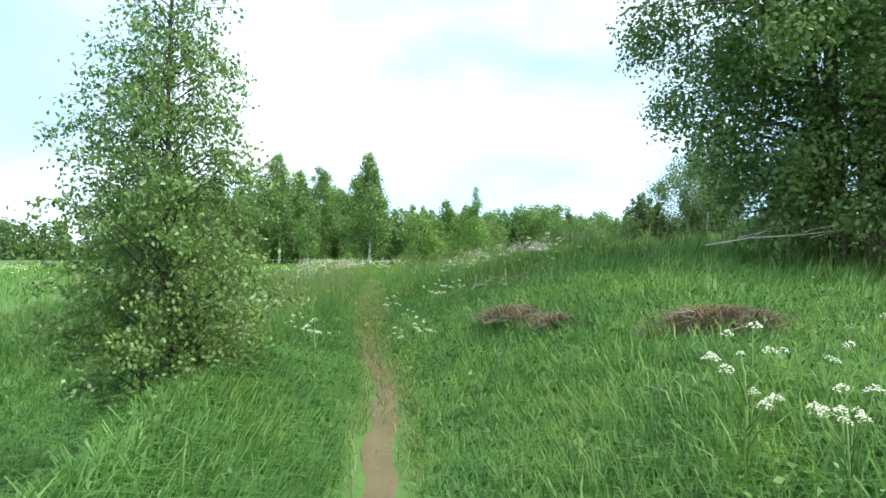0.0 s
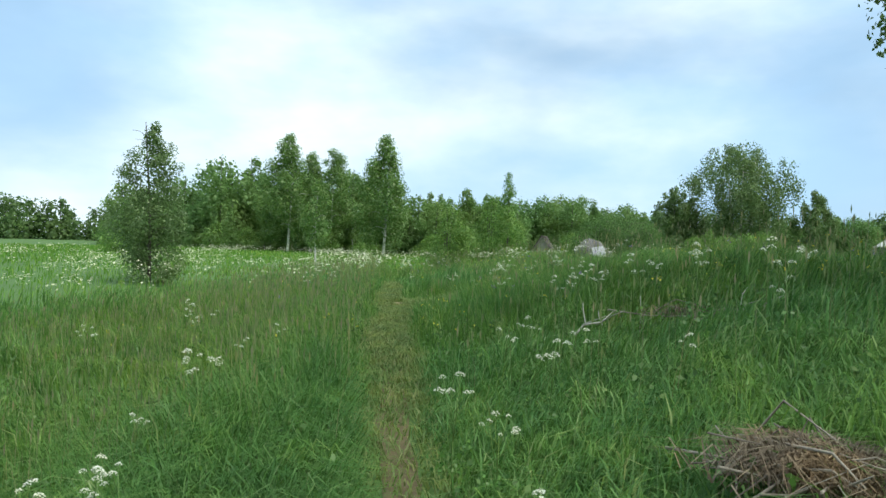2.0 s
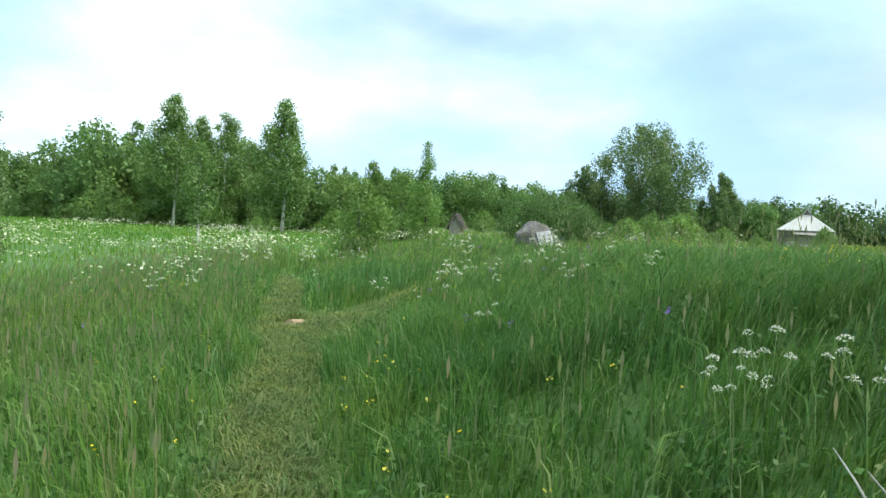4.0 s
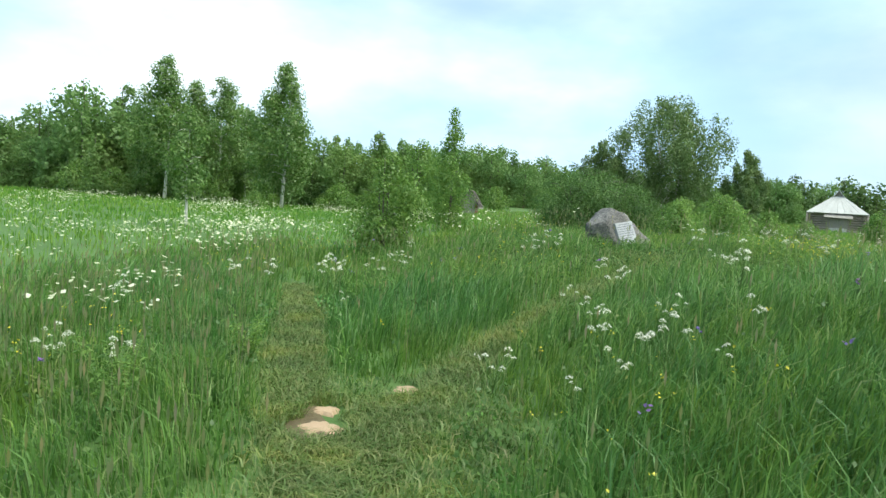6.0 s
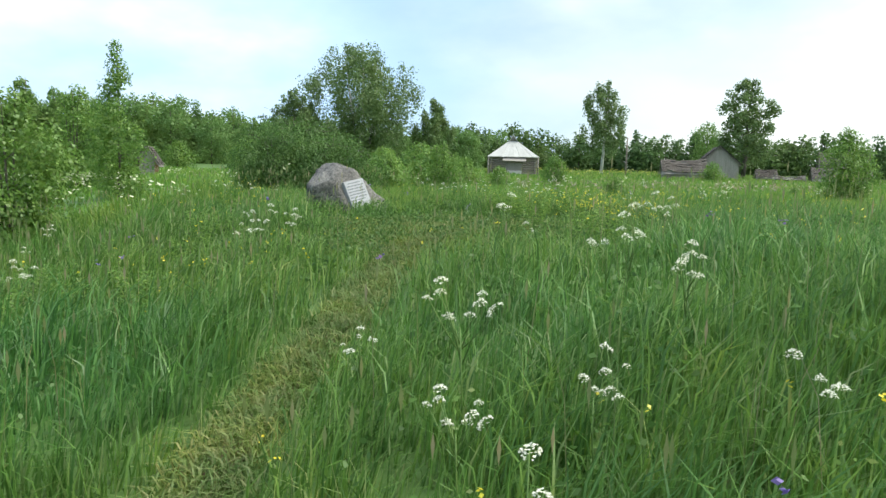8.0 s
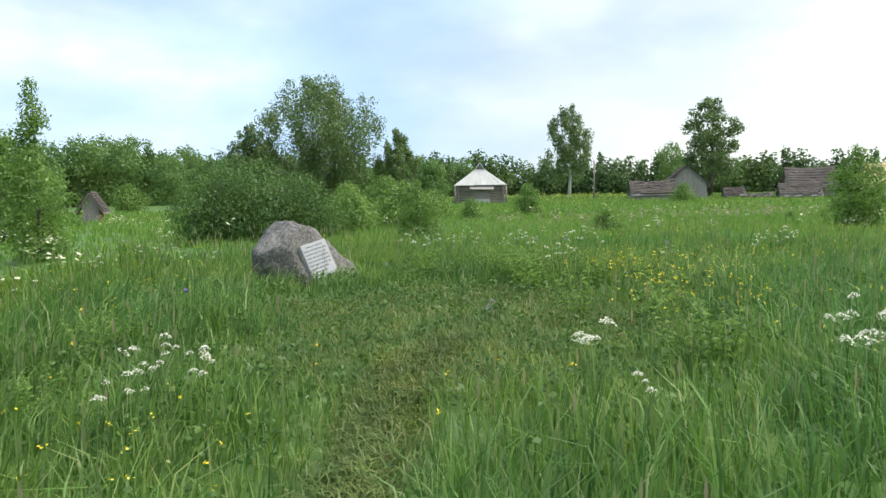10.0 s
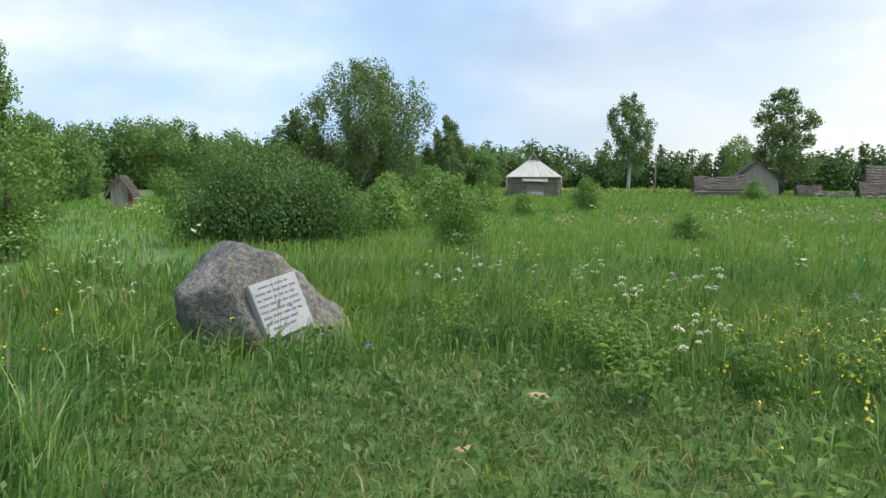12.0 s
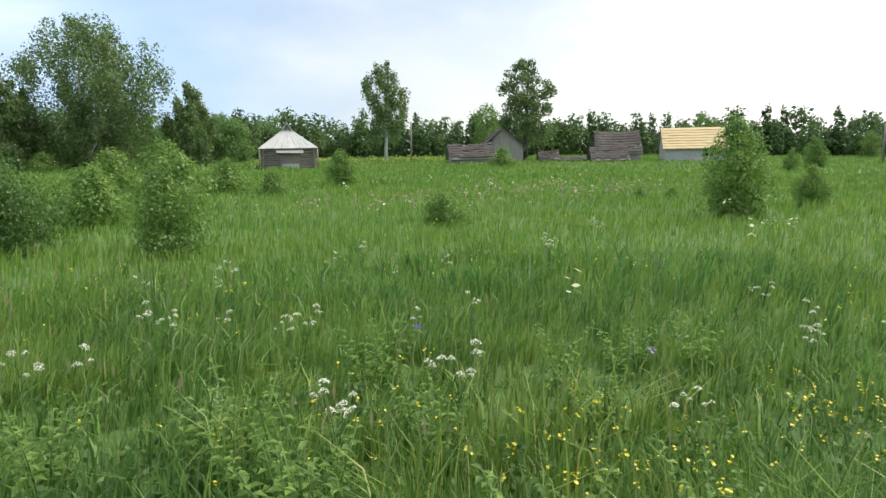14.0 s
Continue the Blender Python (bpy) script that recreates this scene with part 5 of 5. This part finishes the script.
for cx, cy, count in EARLY + FORKED + YARD:
    for k in range(1 + count // 2):
        loose = 0.35 if cy > 3 else 0.1
        x, y = cx + bed.gauss(0, loose), cy + bed.gauss(0, loose)
        i = bed.randrange(4)
        spin, size = bed.uniform(0, 360), bed.uniform(0.68, 1.0) * (1.0 if cy < 22 else 0.9)
        if i in first:
            another(parsleys[i], x, y, spin, size)
        else:
            first.add(i)
            stand(parsleys[i], x, y, spin, size)


def leafy_herb(seed, tall, label):
    """A bushy meadow herb: upright stems with pairs of pointed leaves."""
    rng = np.random.default_rng(seed)
    root = tagged(new("meadow_herb"), label, "herb", "leafy herbs of the meadow")
    for k in range(5):
        a, out = k * 1.26 + rng.normal(0, 0.2), rng.uniform(0.1, 0.28)
        high = tall * rng.uniform(0.75, 1.05)
        top = np.array([math.cos(a) * out, math.sin(a) * out, high])
        bm = bmesh.new()
        tube(bm, [(0.2 * top[0], 0.2 * top[1], -0.04), (0.5 * top[0], 0.5 * top[1], high * 0.5), tuple(top)], [0.004, 0.0032, 0.002], 5)
        part("stem", bm, STEM, root)
        n, leaves = 9, []
        for i in range(n):
            f = 0.25 + 0.75 * (i + 0.5) / n
            at = np.array([top[0] * f, top[1] * f, high * f])
            for side in (0, math.pi):
                th = a + 1.57 * i + side + rng.normal(0, 0.25)
                long = rng.uniform(0.05, 0.085) * (1.15 - 0.5 * f)
                way = np.array([math.cos(th), math.sin(th), rng.uniform(-0.1, 0.5)]) * long
                wide = np.array([-math.sin(th), math.cos(th), 0]) * long * 0.27
                leaves.append([at, at + way * 0.5 + wide + [0, 0, 0.1 * long], at + way - [0, 0, 0.25 * long], at + way * 0.5 - wide + [0, 0, 0.1 * long]])
        new("foliage", quads_mesh("foliage", np.array(leaves), 4, WILLOW_LEAF, ((0, 1, 2), (0, 2, 3)))).parent = root
    return root


herbs = [leafy_herb(91, 0.55, "leafy dark green meadow herb among the grass"), leafy_herb(92, 0.45, "low leafy green meadow herb among the grass")]
sown = random.Random(14)
for k, (x, y) in enumerate([(1.9, 25.2), (2.3, 25.6), (2.1, 26.1), (2.9, 25.4), (3.3, 26.6), (1.4, 26.3), (3.9, 25.2), (2.6, 24.4), (4.6, 26.0), (1.7, 24.6), (3.1, 24.2), (5.2, 25.4), (-3.2, 21.6), (-3.7, 22.3), (-2.9, 23.4), (-4.3, 21.2), (-2.2, 24.3), (-4.9, 18.2), (-5.2, 16.9), (0.6, 21.3), (1.5, 22.6)]):
    for i in range(2):
        px, py = x + sown.gauss(0, 0.16), y + sown.gauss(0, 0.16)
        if k == 0:
            stand(herbs[i], px, py, sown.uniform(0, 360), 1.0)
        else:
            another(herbs[i], px, py, sown.uniform(0, 360), sown.uniform(0.8, 1.15))


def build_flowers():
    rng = np.random.default_rng(12)
    # White heads over the far meadow, as drifts.
    x, y = np.r_[rng.uniform(-26, 0, 7600), rng.uniform(-8, 40, 900)], np.r_[17 + 45 * rng.random(7600) ** 1.6, rng.uniform(26, 52, 900)]
    drift = np.sin(0.35 * x + 1.0) * np.sin(0.28 * y + 0.4 * x) + 0.6 * np.sin(0.9 * y - 0.5 * x)
    u = x - track_x(y)
    keep = (drift + rng.normal(0, 0.35, len(x)) > 0.4) & ((u < -1.0) | ((y > 28) & (u < 4) & (x < -0.8)) | ((u > 6) & (rng.random(len(x)) < 0.25)))
    x, y = x[keep], y[keep]
    z = ground_z(x, y) + rng.uniform(0.45, 0.75, len(x))
    out = []
    for a, b, c in zip(x, y, z):
        n = 5
        size = 0.028 if b < 26 else 0.036
        p = np.array([a, b, c]) + rng.normal(0, 1, (n, 3)) * [0.1, 0.1, 0.045]
        s = rng.uniform(0.6, 1.2, n)[:, None] * size
        th = rng.uniform(0, math.tau, n)
        uu = np.stack([np.cos(th), np.sin(th), rng.normal(0, 0.2, n)], -1)
        ww = np.stack([-np.sin(th), np.cos(th), rng.normal(0, 0.35, n)], -1)
        out.append(np.stack([p - uu * s, p + ww * s, p + uu * s, p - ww * s], 1))
    v = np.concatenate(out)
    tagged(new("white_wildflowers", quads_mesh("white_wildflowers", v, 4, CREAM_PETAL, ((0, 1, 2, 3),))), "drifts of white wildflowers over the meadow", "flowers", kind="stuff")

    def specks(name, mat, x, y, low, high, size, n, label):
        z = ground_z(x, y) + rng.uniform(low, high, len(x))
        p = np.repeat(np.stack([x, y, z], -1), n, 0) + rng.normal(0, 1, (len(x) * n, 3)) * size * 1.1
        m = len(p)
        s = rng.uniform(0.6, 1.2, m)[:, None] * size
        uu = rng.normal(0, 1, (m, 3)) * [1, 1, 0.5]
        uu /= np.linalg.norm(uu, axis=1)[:, None]
        ww = np.cross(uu, [0, 0, 1.0] + rng.normal(0, 0.4, (m, 3)))
        ww /= np.linalg.norm(ww, axis=1)[:, None]
        tagged(new(name, quads_mesh(name, np.stack([p - uu * s, p + ww * s, p + uu * s, p - ww * s], 1), 4, mat, ((0, 1, 2, 3),))), label, "flowers", kind="stuff")

    x, y = scatter(rng, 4200, -7, 12, 10, 32)
    keep = np.sin(0.9 * x + 0.6 * y) * np.sin(0.7 * y - 0.5 * x + 1) + rng.normal(0, 0.3, len(x)) > 0.35
    keep &= (wear(x, y) < 0.1) & (yard(x, y) < 0.6)
    which = rng.integers(0, 4, 260)
    x2, y2 = np.array([2.1, 1.6, 3.2, 4.4])[which] + rng.normal(0, 0.3, 260), np.array([23.1, 22.1, 24.6, 24.0])[which] + rng.normal(0, 0.3, 260)
    x, y, keep = np.r_[x, x2], np.r_[y, y2], np.r_[keep, np.ones(260, bool)]
    specks("buttercups", YELLOW_PETAL, x[keep], y[keep], 0.25, 0.5, 0.0085, 3, "scattered yellow buttercups in the grass")
    x, y = rng.uniform(36, 66, 900), rng.uniform(84, 96, 900)
    specks("yellow_weeds", PALE_YELLOW, x[::2], y[::2], 0.3, 0.7, 0.08, 2, "band of yellow flowering weeds along the far meadow edge")
    x, y = scatter(rng, 40, -6, 6, 12, 28)
    specks("purple_wildflowers", PURPLE_PETAL, x, y, 0.35, 0.5, 0.014, 6, "a few purple wildflowers in the grass")
    x, y = scatter(rng, 480, 8, 26, 34, 46)
    keep = np.hypot((x - 18) / 8, (y - 39) / 3.2) + rng.normal(0, 0.2, len(x)) < 1
    specks("pink_grass_heads", PINK, x[keep], y[keep], 0.35, 0.6, 0.045, 4, "hazy pinkish seed heads of meadow grass")
    x, y = scatter(rng, 16000, -9, 9, 8, 32)
    keep = (line_distance(x, y) < 7) & (wear(x, y) < 0.1) & (yard(x, y) < 0.3) & ((x < track_x(y)) | (rng.random(len(x)) < 0.25))
    x, y = x[keep], y[keep]
    n = len(x)
    v = blades(rng, x, y, ground_z(x, y), rng.uniform(0.5, 0.85, n), np.full(n, 0.0035), rng.uniform(0.05, 0.3, n))
    top = v[:, 4]
    puff = np.stack([top - [0, 0, 0.05], top + [0.007, 0, 0.0], top + [0, 0, 0.04], top - [0.007, 0, 0.0]], 1)
    tagged(new("grass_stalks", quads_mesh("grass_stalks", v, 5, SEEDS, BLADE)), "thin pale flowering grass stalks above the meadow", "grass", kind="stuff")
    tagged(new("grass_seed_heads", quads_mesh("grass_seed_heads", puff, 4, SEEDS, ((0, 1, 2, 3),))), "small pale seed heads on grass stalks", "grass", kind="stuff")


build_flowers()
